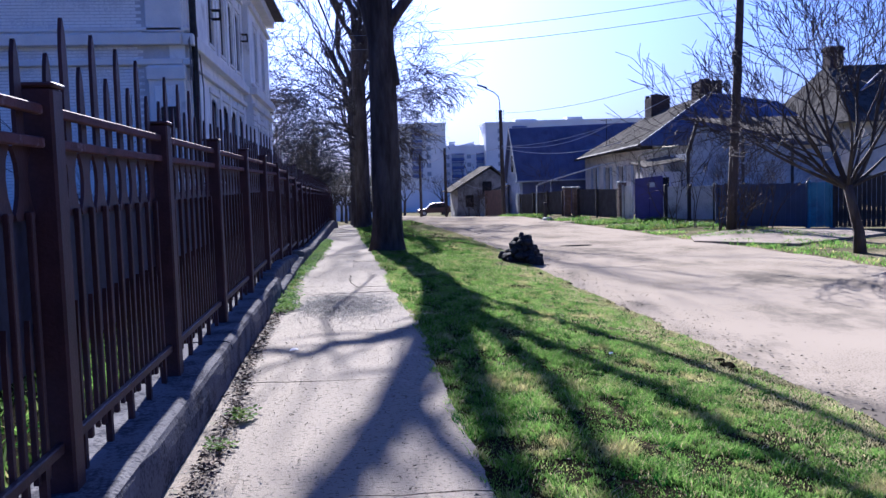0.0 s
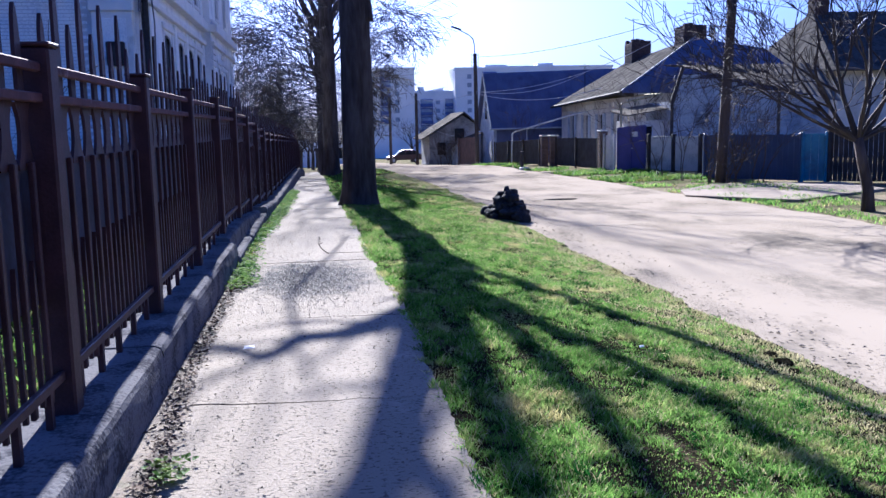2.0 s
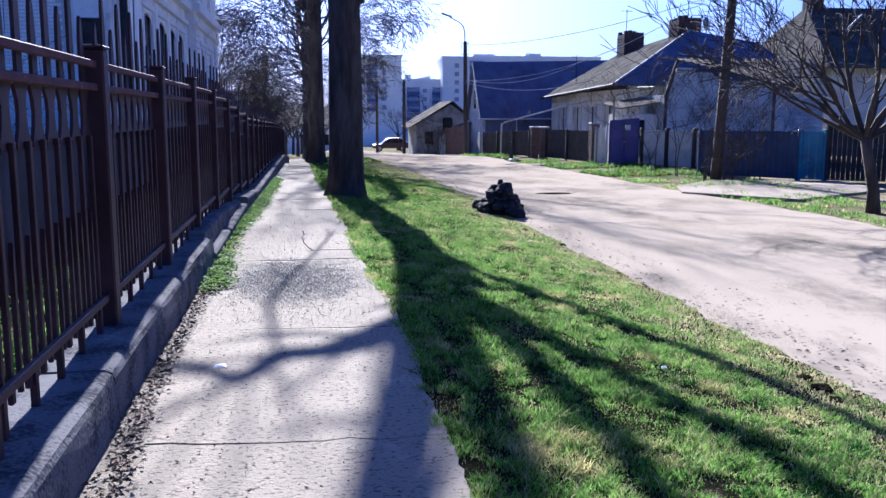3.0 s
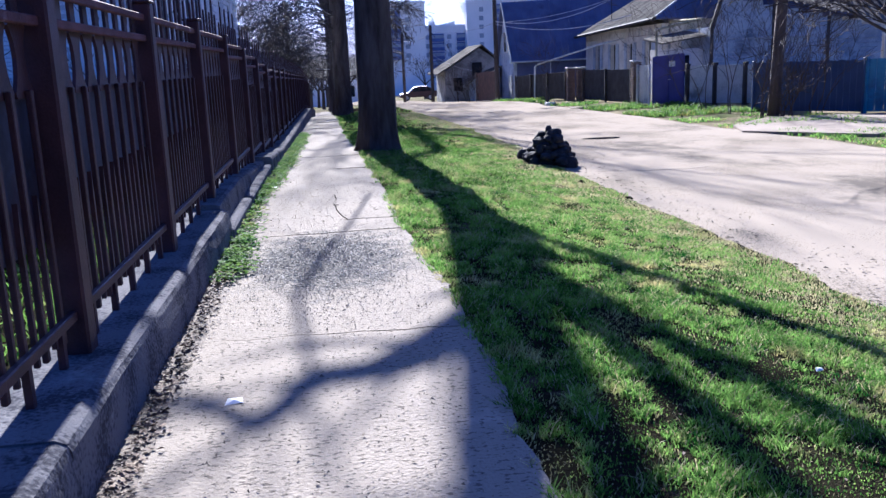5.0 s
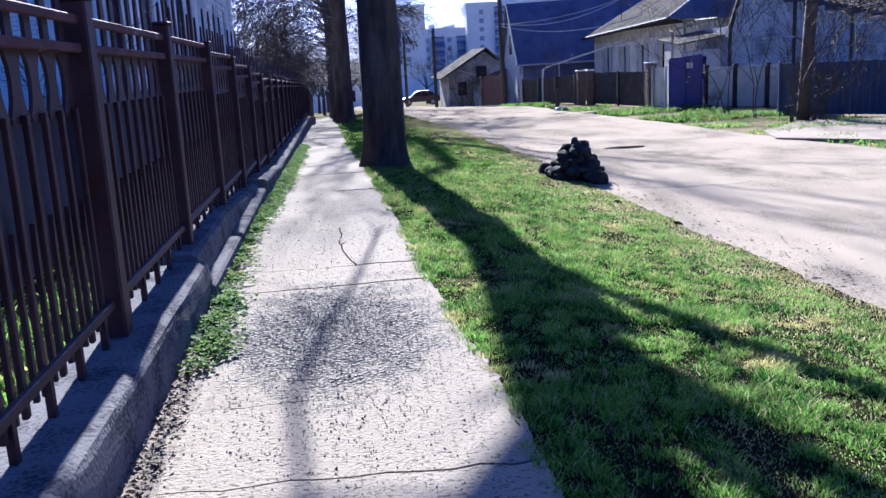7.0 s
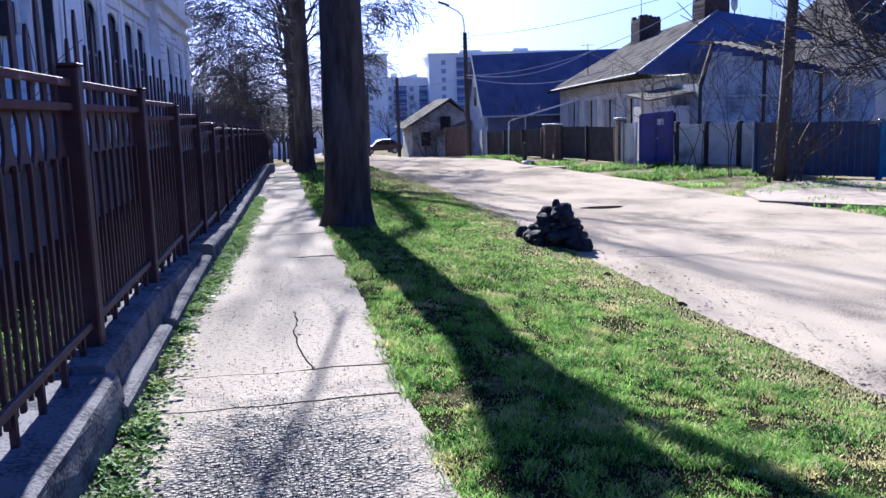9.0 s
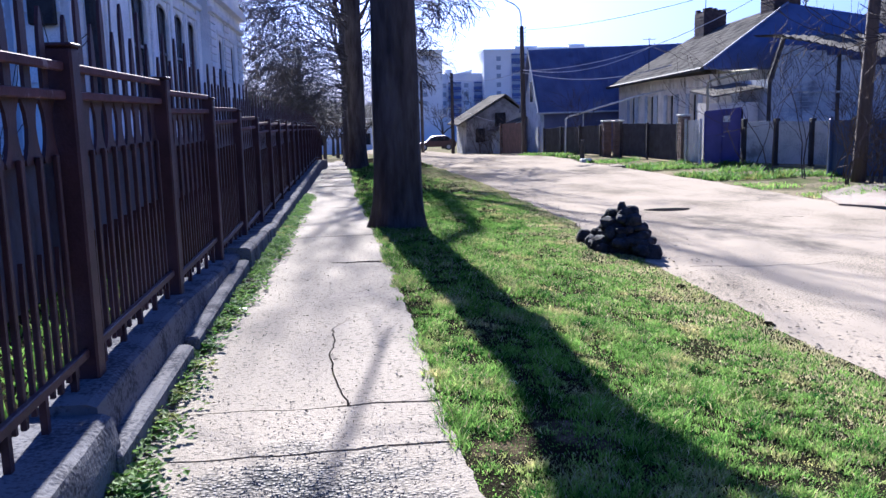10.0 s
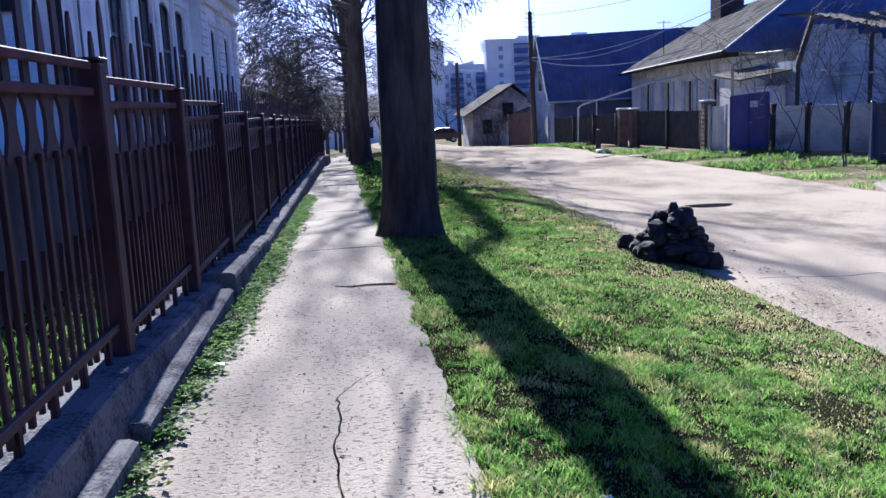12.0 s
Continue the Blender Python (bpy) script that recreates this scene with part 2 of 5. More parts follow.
GREY_PIPE = material("grey_pipe_paint", (0.36, 0.38, 0.40), (0.5, 0.52, 0.54), 5, 0.5)
STONE = material("dark_stone", (0.012, 0.012, 0.014), (0.040, 0.037, 0.040), 8, 0.95, 0, 40, 0.7, island=0.35, spec=0.2)
BLOCK_WALL = material("apartment_panel", (0.72, 0.74, 0.77), (0.82, 0.83, 0.85), 0.15, 0.9, 0, 2, 0.1, (0.66, 0.68, 0.72), 0.6)
BALCONY = material("navy_balcony", (0.08, 0.11, 0.28), (0.12, 0.16, 0.36), 1, 0.7)
CAR_PAINT = material("dark_red_car_paint", (0.030, 0.008, 0.012), (0.045, 0.014, 0.018), 3, 0.3, 0.2, 40, 0.02)
WHITE_CAR = material("white_car_paint", (0.62, 0.63, 0.65), (0.72, 0.72, 0.73), 3, 0.3, 0.0, 40, 0.02)
RUBBER = material("tyre_rubber", (0.02, 0.02, 0.02), (0.04, 0.04, 0.04), 5, 0.9)
# black stands in for the shade inside the sunken manhole
MANHOLE = material("black_manhole_shade", (0.006, 0.006, 0.008), (0.018, 0.017, 0.018), 6, 0.95, 0, 30, 0.5, spec=0.0)
PAPER = material("white_litter", (0.7, 0.7, 0.7), (0.82, 0.82, 0.82), 20, 0.8)
GRASS_A = material("grass_blades", (0.012, 0.056, 0.004), (0.160, 0.268, 0.031), 3.6, 0.8, 0, 30, 0.0, (0.44, 0.38, 0.15), 0.53, island=0.85, leaf=0.42, spec=0.05, gc=0.9)
WEED = material("weed_leaves", (0.040, 0.098, 0.010), (0.15, 0.235, 0.028), 3, 0.75, 0, 30, 0.1, (0.30, 0.28, 0.06), 0.56, island=0.4, leaf=0.45)
STRAW = material("dry_straw", (0.26, 0.245, 0.10), (0.48, 0.44, 0.22), 3, 0.8, 0, 30, 0.0, island=0.45, leaf=0.4)
DEAD_LEAF = material("dead_leaves", (0.028, 0.020, 0.014), (0.11, 0.075, 0.045), 5, 0.9, 0, 30, 0.1, island=0.5)


# ---- mesh helpers ----
class Geo:
    """Collects vertices and faces of one mesh, in world metres."""

    def __init__(self):
        self.v, self.f = [], []

    def add(self, verts, faces):
        o = len(self.v)
        self.v += [tuple(p) for p in verts]
        self.f += [tuple(i + o for i in q) for q in faces]
        return self

    def box(self, x0, y0, z0, x1, y1, z1, bev=0.0):
        b = min(bev, abs(x1 - x0) / 3, abs(y1 - y0) / 3, abs(z1 - z0) / 3)
        if b <= 0:
            v = [(x, y, z) for z in (z0, z1) for y in (y0, y1) for x in (x0, x1)]
            return self.add(v, [(0, 2, 3, 1), (4, 5, 7, 6), (0, 1, 5, 4), (2, 6, 7, 3), (0, 4, 6, 2), (1, 3, 7, 5)])
        ring = lambda d, z: [(x0 + d + b, y0 + d, z), (x1 - d - b, y0 + d, z), (x1 - d, y0 + d + b, z), (x1 - d, y1 - d - b, z),
                             (x1 - d - b, y1 - d, z), (x0 + d + b, y1 - d, z), (x0 + d, y1 - d - b, z), (x0 + d, y0 + d + b, z)]
        v = ring(b, z0) + ring(0, z0 + b) + ring(0, z1 - b) + ring(b, z1)
        f = [tuple(range(7, -1, -1)), tuple(range(24, 32))]
        for k in range(3):
            f += [(k * 8 + i, k * 8 + (i + 1) % 8, k * 8 + 8 + (i + 1) % 8, k * 8 + 8 + i) for i in range(8)]
        return self.add(v, f)

    def prism(self, poly, z0, z1):
        """An upright prism over a polygon in x, y; z0 and z1 may be functions of x, y."""
        g0 = z0 if callable(z0) else (lambda x, y: z0)
        g1 = z1 if callable(z1) else (lambda x, y: z1)
        n = len(poly)
        v = [(x, y, g0(x, y)) for x, y in poly] + [(x, y, g1(x, y)) for x, y in poly]
        return self.add(v, [tuple(range(n - 1, -1, -1)), tuple(range(n, 2 * n))] + [(i, (i + 1) % n, n + (i + 1) % n, n + i) for i in range(n)])

    def extrude(self, poly, shift):
        """A slab from a planar polygon in space, thickened by a shift vector."""
        n, s = len(poly), Vector(shift)
        v = [tuple(p) for p in poly] + [tuple(Vector(p) + s) for p in poly]
        return self.add(v, [tuple(range(n - 1, -1, -1)), tuple(range(n, 2 * n))] + [(i, (i + 1) % n, n + (i + 1) % n, n + i) for i in range(n)])

    def tube(self, path, radii, sides=6, cap=True):
        path = [Vector(p) for p in path]
        radii = radii if isinstance(radii, (list, tuple)) else [radii] * len(path)
        v, f = [], []
        t = (path[1] - path[0]).normalized()
        u = t.orthogonal().normalized()
        for i, p in enumerate(path):
            t = (path[min(i + 1, len(path) - 1)] - path[max(i - 1, 0)])
            t = t.normalized() if t.length > 1e-9 else Vector((0, 0, 1))
            u = (u - t * u.dot(t)).normalized()
            w = t.cross(u)
            v += [p + (u * math.cos(a) + w * math.sin(a)) * radii[i] for a in (2 * math.pi * k / sides for k in range(sides))]
        for i in range(len(path) - 1):
            f += [(i * sides + k, i * sides + (k + 1) % sides, (i + 1) * sides + (k + 1) % sides, (i + 1) * sides + k) for k in range(sides)]
        if cap and sides > 2:
            f += [tuple(range(sides - 1, -1, -1)), tuple(range(len(v) - sides, len(v)))]
        return self.add(v, f)

    def mesh(self, name, origin=(0, 0, 0), smooth=False):
        me = bpy.data.meshes.new(name)
        o = origin
        me.from_pydata([(x - o[0], y - o[1], z - o[2]) for x, y, z in self.v], [], self.f)
        if smooth:
            me.polygons.foreach_set("use_smooth", [True] * len(me.polygons))
        me.update()
        return me


def origin_of(ob):
    o = Vector((0, 0, 0))
    while ob:
        o += ob.location
        ob = ob.parent
    return o


def part(name, geo, mat, parent, label="", smooth=False):
    """One mesh object under a thing or a part; the geometry is given in world metres."""
    me = geo.mesh(name, origin_of(parent), smooth)
    me.materials.append(mat)
    ob = new(name, me)
    ob.parent = parent
    return tagged(ob, label)


def thing(name, at, label, category, group="", kind=""):
    ob = new(name)
    ob.location = at
    ob.empty_display_size = 0.2
    return tagged(ob, label, category, group, kind)


def single(name, geo, mat, label, category, at=(0, 0, 0), group="", kind="", smooth=False):
    me = geo.mesh(name, at, smooth)
    me.materials.append(mat)
    ob = new(name, me)
    ob.location = at
    return tagged(ob, label, category, group, kind)


def lerp_table(table, v):
    if v <= table[0][0]:
        return table[0][1]
    for (a, p), (b, q) in zip(table, table[1:]):
        if v <= b:
            return p + (q - p) * (v - a) / (b - a)
    return table[-1][1]


def wob(x, y, s=1.0, seed=0.0):
    return noise.noise(Vector((x * s, y * s, seed)))


# ---- ground ----
CROSS = [(-30, 0.0), (1.7, -0.01), (3.45, -0.03), (4.2, -0.07), (5.4, -0.28), (6.9, -0.47), (8.0, -0.53), (13.7, -0.54), (16, -0.46), (40, -0.45)]


def fall(y):
    return 0.035 * min(max(0.0, y - 50), 260)


def dip(y):
    """The pavement goes gently downhill past the first tree."""
    return 0.026 * min(max(0.0, y - 17), 40)


def ground_z(x, y):
    return lerp_table(CROSS, x) + (0.02 * wob(x, y, 0.5) if 3.6 < x else 0.0) - fall(y) - dip(y) * min(1.0, max(0.0, (7.0 - x) / 3.4))


NEAR_EDGE = [(-14, 7.1), (20, 7.1), (27, 7.2), (35, 7.0), (46, 6.4), (60, 6.0), (130, 5.0)]
FAR_EDGE = [(-14, 15.0), (22, 14.2), (29, 13.7), (36, 13.5), (42, 12.9), (48, 12.6), (58, 10.8), (70, 10.2), (130, 10.2)]


def strip(x_left, x_right, y0, y1, dy, lift, cols):
    """A sheet between two edges given as functions of y, lying on the ground."""
    g, n = Geo(), 0
    ys = np.arange(y0, y1 + dy / 2, dy)
    for y in ys:
        a, b = x_left(y), x_right(y)
        for k in range(cols + 1):
            x = a + (b - a) * k / cols
            g.v.append((x, y, ground_z(x, y) + lift(x, y)))
    for j in range(len(ys) - 1):
        for k in range(cols):
            i = j * (cols + 1) + k
            g.f.append((i, i + 1, i + cols + 2, i + cols + 1))
    return g


xs = [-900, -300, -120, -60, -30, -10, 0, 1, 1.7, 2.6, 3.4, 3.8, 4.2, 4.8, 5.4, 6.2, 6.9, 7.4, 8, 10, 12, 13.7, 14.8, 16, 20, 26, 40, 80, 200, 900]
ys = [-300, -80, -30, -14] + list(np.arange(-10, 66, 1.0)) + [70, 80, 95, 120, 160, 220, 330, 600, 1800]
g = Geo()
for y in ys:
    for x in xs:
        g.v.append((x, y, ground_z(x, y) - 0.03))
nx = len(xs)
for j in range(len(ys) - 1):
    for i in range(nx - 1):
        k = j * nx + i
        g.f.append((k, k + 1, k + nx + 1, k + nx))
single("ground", g, DRY_GROUND, "bare trodden earth with dry grass around the street", "ground", kind="structure", smooth=True)

edge_n = lambda y: lerp_table(NEAR_EDGE, y) + 0.14 * wob(0, y, 0.8, 3) + 0.07 * wob(0, y, 3.1, 5)
edge_f = lambda y: lerp_table(FAR_EDGE, y) + 0.35 * wob(0, y, 0.35, 9) + 0.12 * wob(0, y, 1.7, 5)
road_lift = lambda x, y: 0.012 + 0.02 * wob(x, y, 0.7, 2) * (1 if 7.6 < x < 13 else 0)
single("road", strip(edge_n, edge_f, -14, 130, 0.4, road_lift, 22), ASPHALT, "pale dusty cracked asphalt road in full sun", "road", kind="structure", smooth=True)
verge_r = lambda y: edge_n(y) + 0.03
single("verge", strip(lambda y: 3.30, verge_r, -14, 75, 0.25, lambda x, y: 0.012 + 0.008 * wob(x, y, 2.2, 1) * (1 if x > 3.7 else 0), 16), TURF,
       "grassy roadside verge sloping down to the road", "verge", kind="structure", smooth=True)
single("dirt_strip", strip(lambda y: 1.60, lambda y: 2.2, -14, 75, 0.5, lambda x, y: 0.012 + 0.015 * wob(x, y, 5, 1), 5), DIRT,
       "dark dirt strip between plinth and pavement", "dirt strip", kind="structure")
single("yard", strip(lambda y: -26, lambda y: 1.45, -14, 75, 1.0, lambda x, y: 0.05, 10), TURF, "sunlit grass yard behind the railings", "yard", kind="structure")

# ---- pavement slabs ----
JOINTS = [-14, -11.2, -8.4, -5.6, -2.8, 0.0, 2.6, 5.2, 7.9, 10.3, 11.25, 13.6, 14.28, 17.05, 19.8, 22.5, 25.2, 27.9, 30.6, 33.3, 36, 38.7, 41.4, 44.1, 47, 50, 53, 56, 60, 64, 70, 80]
pavement = thing("pavement", (2.75, 10, 0), "cracked pale concrete slab pavement, sunlit", "pavement", kind="structure")
rng = random.Random(4)


LEFT = [(5, 2.08), (7.3, 2.05), (8.6, 1.97), (11, 1.98), (12.5, 1.98), (13.6, 1.90), (16, 1.88), (17.6, 1.98), (26, 2.02), (60, 2.1)]
RIGHT = [(5, 3.56), (7, 3.55), (11, 3.60), (14, 3.46), (20, 3.44), (25, 3.36), (31, 3.22), (60, 3.1)]


def joint_line(k):
    y, r = JOINTS[k], random.Random(100 + k)
    tilt, pts = r.uniform(-0.12, 0.12), []
    for i in range(13):
        s = i / 12
        xl, xr = lerp_table(LEFT, y) + 0.01, lerp_table(RIGHT, y)
        pts.append((xl + (xr - xl) * s, y + tilt * (s - 0.5) + r.uniform(-0.025, 0.025)))
    return pts


def side_x(y, base, seed):
    return base + 0.05 * wob(0, y, 1.1, seed) + 0.022 * wob(0, y, 4.0, seed + 2) + 0.03 * wob(0, y, 11.0, seed + 5)


def slab_poly(k, gap=0.010):
    lo = [(x, y + gap) for x, y in joint_line(k)]
    hi = [(x, y - gap) for x, y in joint_line(k + 1)]
    n = max(2, int((JOINTS[k + 1] - JOINTS[k]) / 0.07))
    y0, y1 = JOINTS[k], JOINTS[k + 1]
    right = [(side_x(y0 + (y1 - y0) * i / n, lerp_table(RIGHT, y0 + (y1 - y0) * i / n), 3), y0 + (y1 - y0) * i / n) for i in range(1, n)]
    left = [(side_x(y1 - (y1 - y0) * i / n, lerp_table(LEFT, y1 - (y1 - y0) * i / n), 7), y1 - (y1 - y0) * i / n) for i in range(1, n)]
    return lo, right, hi, left


def slab(poly, lift, tx, ty, mat, cy):
    top = lambda x, y: lift + tx * (x - 2.75) + ty * (y - cy) - fall(y) - dip(y)
    part("slab", Geo().prism(poly, lambda x, y: -0.09 - fall(y) - dip(y), top), mat, pavement)


for k in range(len(JOINTS) - 1):
    lo, right, hi, left = slab_poly(k)
    cy = (JOINTS[k] + JOINTS[k + 1]) / 2
    lift, tx, ty = rng.uniform(-0.006, 0.008), rng.uniform(-0.004, 0.004), rng.uniform(-0.004, 0.004)
    mat = CONCRETE
    if JOINTS[k] == 14.28:      # a slab broken by a crooked crack
        crack = [(2.92, 14.30), (2.86, 14.65), (2.80, 15.3), (2.83, 15.75), (2.80, 16.1), (2.90, 16.35), (3.02, 16.55), (3.22, 16.68), (3.44, 16.78)]
        fine = []
        for (xa, ya), (xb, yb) in zip(crack, crack[1:]):
            fine += [(xa + (xb - xa) * q / 5 + (rng.uniform(-0.014, 0.014) if q else 0), ya + (yb - ya) * q / 5) for q in range(5)]
        crack = fine + [crack[-1]]
        a = [(x - 0.006, y + 0.005) for x, y in crack]
        b = [(x + 0.006, y - 0.005) for x, y in crack]
        lo_l = [p for p in lo if p[0] < 2.90]
        lo_r = [p for p in lo if p[0] > 2.94]
        slab(lo_l + a + [(3.44, 17.0)] + hi[::-1] + left, lift, tx, ty, mat, cy)
        slab([b[0]] + lo_r + [p for p in right if p[1] < 16.7] + b[:0:-1], lift + 0.006, tx, ty, mat, cy)
    elif JOINTS[k] == 17.05:   # a slab with a broken right corner
        c = [(2.75, 19.73), (2.9, 19.62), (3.1, 19.66), (3.42, 19.58)]
        slab(lo + [p for p in right if p[1] < 19.5] + c[::-1] + [p for p in hi[::-1] if p[0] < 2.75] + left, lift, tx, ty, mat, cy)
    else:
        slab(lo + right + hi[::-1] + left, lift, tx, ty, mat, cy)

# loose chips and grit on the pavement
g = Geo()
r = random.Random(8)
for i in range(5600):
    spall = i < 4000
    y = r.gauss(12.35, 0.85) if spall else 2.5 + 26 * r.random() ** 1.2
    x = r.gauss(2.75, 0.36) if spall else r.uniform(1.98, 3.5)
    if not lerp_table(LEFT, y) + 0.03 < x < lerp_table(RIGHT, y) - 0.02:
        continue
    s, h = r.uniform(0.002, 0.006) * (1.0 if spall else 0.8), r.uniform(0.0, 0.002)
    a, n = r.uniform(0, 6.28), 0.006
    o = len(g.v)
    g.v += [(x + s * r.uniform(0.7, 1.5) * math.cos(a + q), y + s * math.sin(a + q), n) for q in (0, 1.7, 3.2, 4.8)] + [(x + r.uniform(-.3, .3) * s, y, n + (0.006 if spall else 0.004) + h)]
    g.f += [(o, o + 1, o + 4), (o + 1, o + 2, o + 4), (o + 2, o + 3, o + 4), (o + 3, o, o + 4)]
single("grit", g, ROUGH_CONCRETE, "scattered grit and concrete chips on the pavement", "grit", kind="stuff")

# ---- railings on their plinth ----
PITCH, FIRST = 2.31, 4.75
FX = 1.57


def step_down(y):
    """The railings and their plinth step down past the first bays."""
    return 0.05 * min(max(0.0, y - 15.5), 8) + 0.016 * max(0.0, y - 23.5)


def fence_section(y0, solid):
    s = thing("fence_section", (FX, y0, 0.34), "maroon painted iron railing section with spiked pickets", "fence", "street railings")
    part("post", Geo().box(FX - 0.07, y0 - 0.07, 0.2, FX + 0.07, y0 + 0.07, 2.06, 0.012), FENCE_PAINT, s)
    part("post_cap", Geo().box(FX - 0.08, y0 - 0.08, 2.06, FX + 0.08, y0 + 0.08, 2.08, 0.006), FENCE_PAINT, s)
    for z, h in ((1.965, 0.045), (1.825, 0.045), (0.50, 0.05)):
        part("rail", Geo().box(FX - 0.005, y0 + 0.07, z - h / 2, FX + 0.03, y0 + PITCH - 0.07, z + h / 2, 0.006), RAIL_PAINT if z > 1 else FENCE_PAINT, s,
             "rail with flaking paint" if z > 1 else "")
    n = 9
    step = (PITCH - 0.14) / n
    for i in range(n):
        y = y0 + 0.07 + step * (i + 0.5)
        tall = 2.44 if i % 2 else 2.24
        w = step / 2 - 0.012
        shaft = Geo().box(FX - 0.022, y - 0.020, 0.40, FX + 0.004, y + 0.020, 1.535, 0.004)
        part("picket", shaft, FENCE_PAINT, s)
        prof = [(1.50, w * 0.92), (1.525, w), (1.555, w * 0.80), (1.60, w * 0.60), (1.67, w * 0.48), (1.735, w * 0.58), (1.775, w * 0.80), (1.80, w), (1.835, 0.042), (1.99, 0.042), (tall - 0.16, 0.038), (tall - 0.06, 0.026), (tall, 0.005)]
        poly = [(FX - 0.024, y - b, z) for z, b in prof] + [(FX - 0.024, y + b, z) for z, b in prof[::-1]]
        part("finial_board", Geo().extrude(poly[::-1], (-0.018, 0, 0)), FENCE_PAINT, s, "shaped board ending in a spike")
    for i in range(n - 1):      # short spears between the pickets
        y = y0 + 0.07 + step * (i + 1)
        poly = [(FX + 0.004, y - 0.013, 0.42), (FX + 0.004, y - 0.013, 0.98), (FX + 0.004, y, 1.10), (FX + 0.004, y + 0.013, 0.98), (FX + 0.004, y + 0.013, 0.42)]
        part("short_spear", Geo().extrude(poly[::-1], (-0.022, 0, 0)), FENCE_PAINT, s)
    for i in range(5):
        y = y0 + PITCH * (i + 0.6) / 5.2
        part("foot", Geo().box(FX - 0.012, y - 0.02, 0.20, FX + 0.02, y + 0.02, 0.48), FENCE_PAINT, s)
    part("backing_sheet", Geo().box(FX - 0.062, y0 + 0.08, 0.56 if solid else 0.86, FX - 0.054, y0 + PITCH - 0.08, 1.52), SHEET if solid else BLUE_SHEET, s, "dark sheet fixed behind the pickets")
    return s


SOLID_FROM = 5
sec0 = fence_section(FIRST + PITCH * 2, False)
sec1 = fence_section(FIRST + PITCH * SOLID_FROM, True)
for k in range(-4, 25):
    y0 = FIRST + PITCH * k
    if k in (2, SOLID_FROM):
        (sec0 if k == 2 else sec1).matrix_world = pose(FX, y0, 0.34 - step_down(y0 + 0.6) - fall(y0 + 1))
    else:
        copy_thing(sec0 if -1 <= k < SOLID_FROM else sec1, pose(FX, y0, 0.34 - step_down(y0 + 0.6) - fall(y0 + 1)))

plinth = thing("plinth", (1.5, 10, 0), "rough rendered concrete plinth under the railings", "plinth", kind="structure")


def plinth_run(y0, y1, x1, top, seed):
    """A run of the plinth with uneven faces and a worn upper edge."""
    g, cols = Geo(), max(2, int((y1 - y0) / 0.35))
    prof = [(1.38, -0.1), (1.38, top - 0.01), (1.42, top), (x1 - 0.05, top), (x1 - 0.012, top - 0.018), (x1, top - 0.05), (x1 + 0.01, 0.16), (x1 + 0.012, -0.1)]
    n = len(prof)
    for c in range(cols + 1):
        y = y0 + (y1 - y0) * c / cols
        for i, (x, z) in enumerate(prof):
            d = 0.012 * wob(y, i, 1.3, seed)
            g.v.append((x + d, y, z + (0.010 * wob(y, 7, 1.7, seed) if 0 < i < 6 else 0) - step_down(y) - fall(y)))
    for c in range(cols):
        g.f += [(c * n + i, c * n + i + 1, (c + 1) * n + i + 1, (c + 1) * n + i) for i in range(n - 1)]
    g.f += [tuple(range(n)), tuple(range(cols * n + n - 1, cols * n - 1, -1))]
    part("plinth_block", g, PLINTH, plinth)


plinth_run(-6, 8.3, 1.82, 0.30, 1)
plinth_run(8.3, 13.5, 1.815, 0.31, 2)
plinth_run(13.5, 19.2, 1.74, 0.36, 3)
plinth_run(19.2, 27, 1.86, 0.42, 4)
plinth_run(27, 63, 1.86, 0.42, 5)
g = Geo()
for y0, y1 in ((13.4, 15.4), (15.6, 19.0)):
    g.box(1.70, y0, -0.12, 1.86, y1, 0.14 - dip((y0 + y1) / 2), 0.02)
part("footing", g, PLINTH, plinth, "low concrete footing")

# ---- trees ----


def branch(g, p, d, length, r, depth, rnd, droop=0.0, up=0.0, spread=0.6, kids=3, segs=5, minr=0.006):
    """A limb that bends on its way and sends off thinner limbs."""
    path, radii, pos, cur = [Vector(p)], [r], Vector(p), Vector(d).normalized()
    for i in range(segs):
        cur = (cur + Vector((rnd.gauss(0, 0.16), rnd.gauss(0, 0.16), rnd.gauss(0, 0.12) + up - droop))).normalized()
        pos = pos + cur * (length / segs)
        path.append(pos.copy())
        radii.append(max(minr, r * (1 - 0.62 * (i + 1) / segs)))
    g.tube(path, radii, 7 if r > 0.09 else (5 if r > 0.03 else 3), cap=r > 0.02)
    if depth <= 0:
        return
    n = kids + (1 if rnd.random() < 0.5 else 0)
    for k in range(n):
        f = rnd.uniform(0.3, 1.0) if k else 1.0
        i = min(segs, max(1, int(round(f * segs))))
        t = (path[i] - path[i - 1]).normalized()
        side = Vector((rnd.gauss(0, 1), rnd.gauss(0, 1), rnd.gauss(0, 0.7)))
        side = (side - t * side.dot(t)).normalized()
        nd = (t + side * spread * rnd.uniform(0.6, 1.4)).normalized()
        branch(g, path[i], nd, length * rnd.uniform(0.5, 0.78), radii[i] * rnd.uniform(0.55, 0.8), depth - 1, rnd, droop, up, spread, kids, max(3, segs - 1), minr)


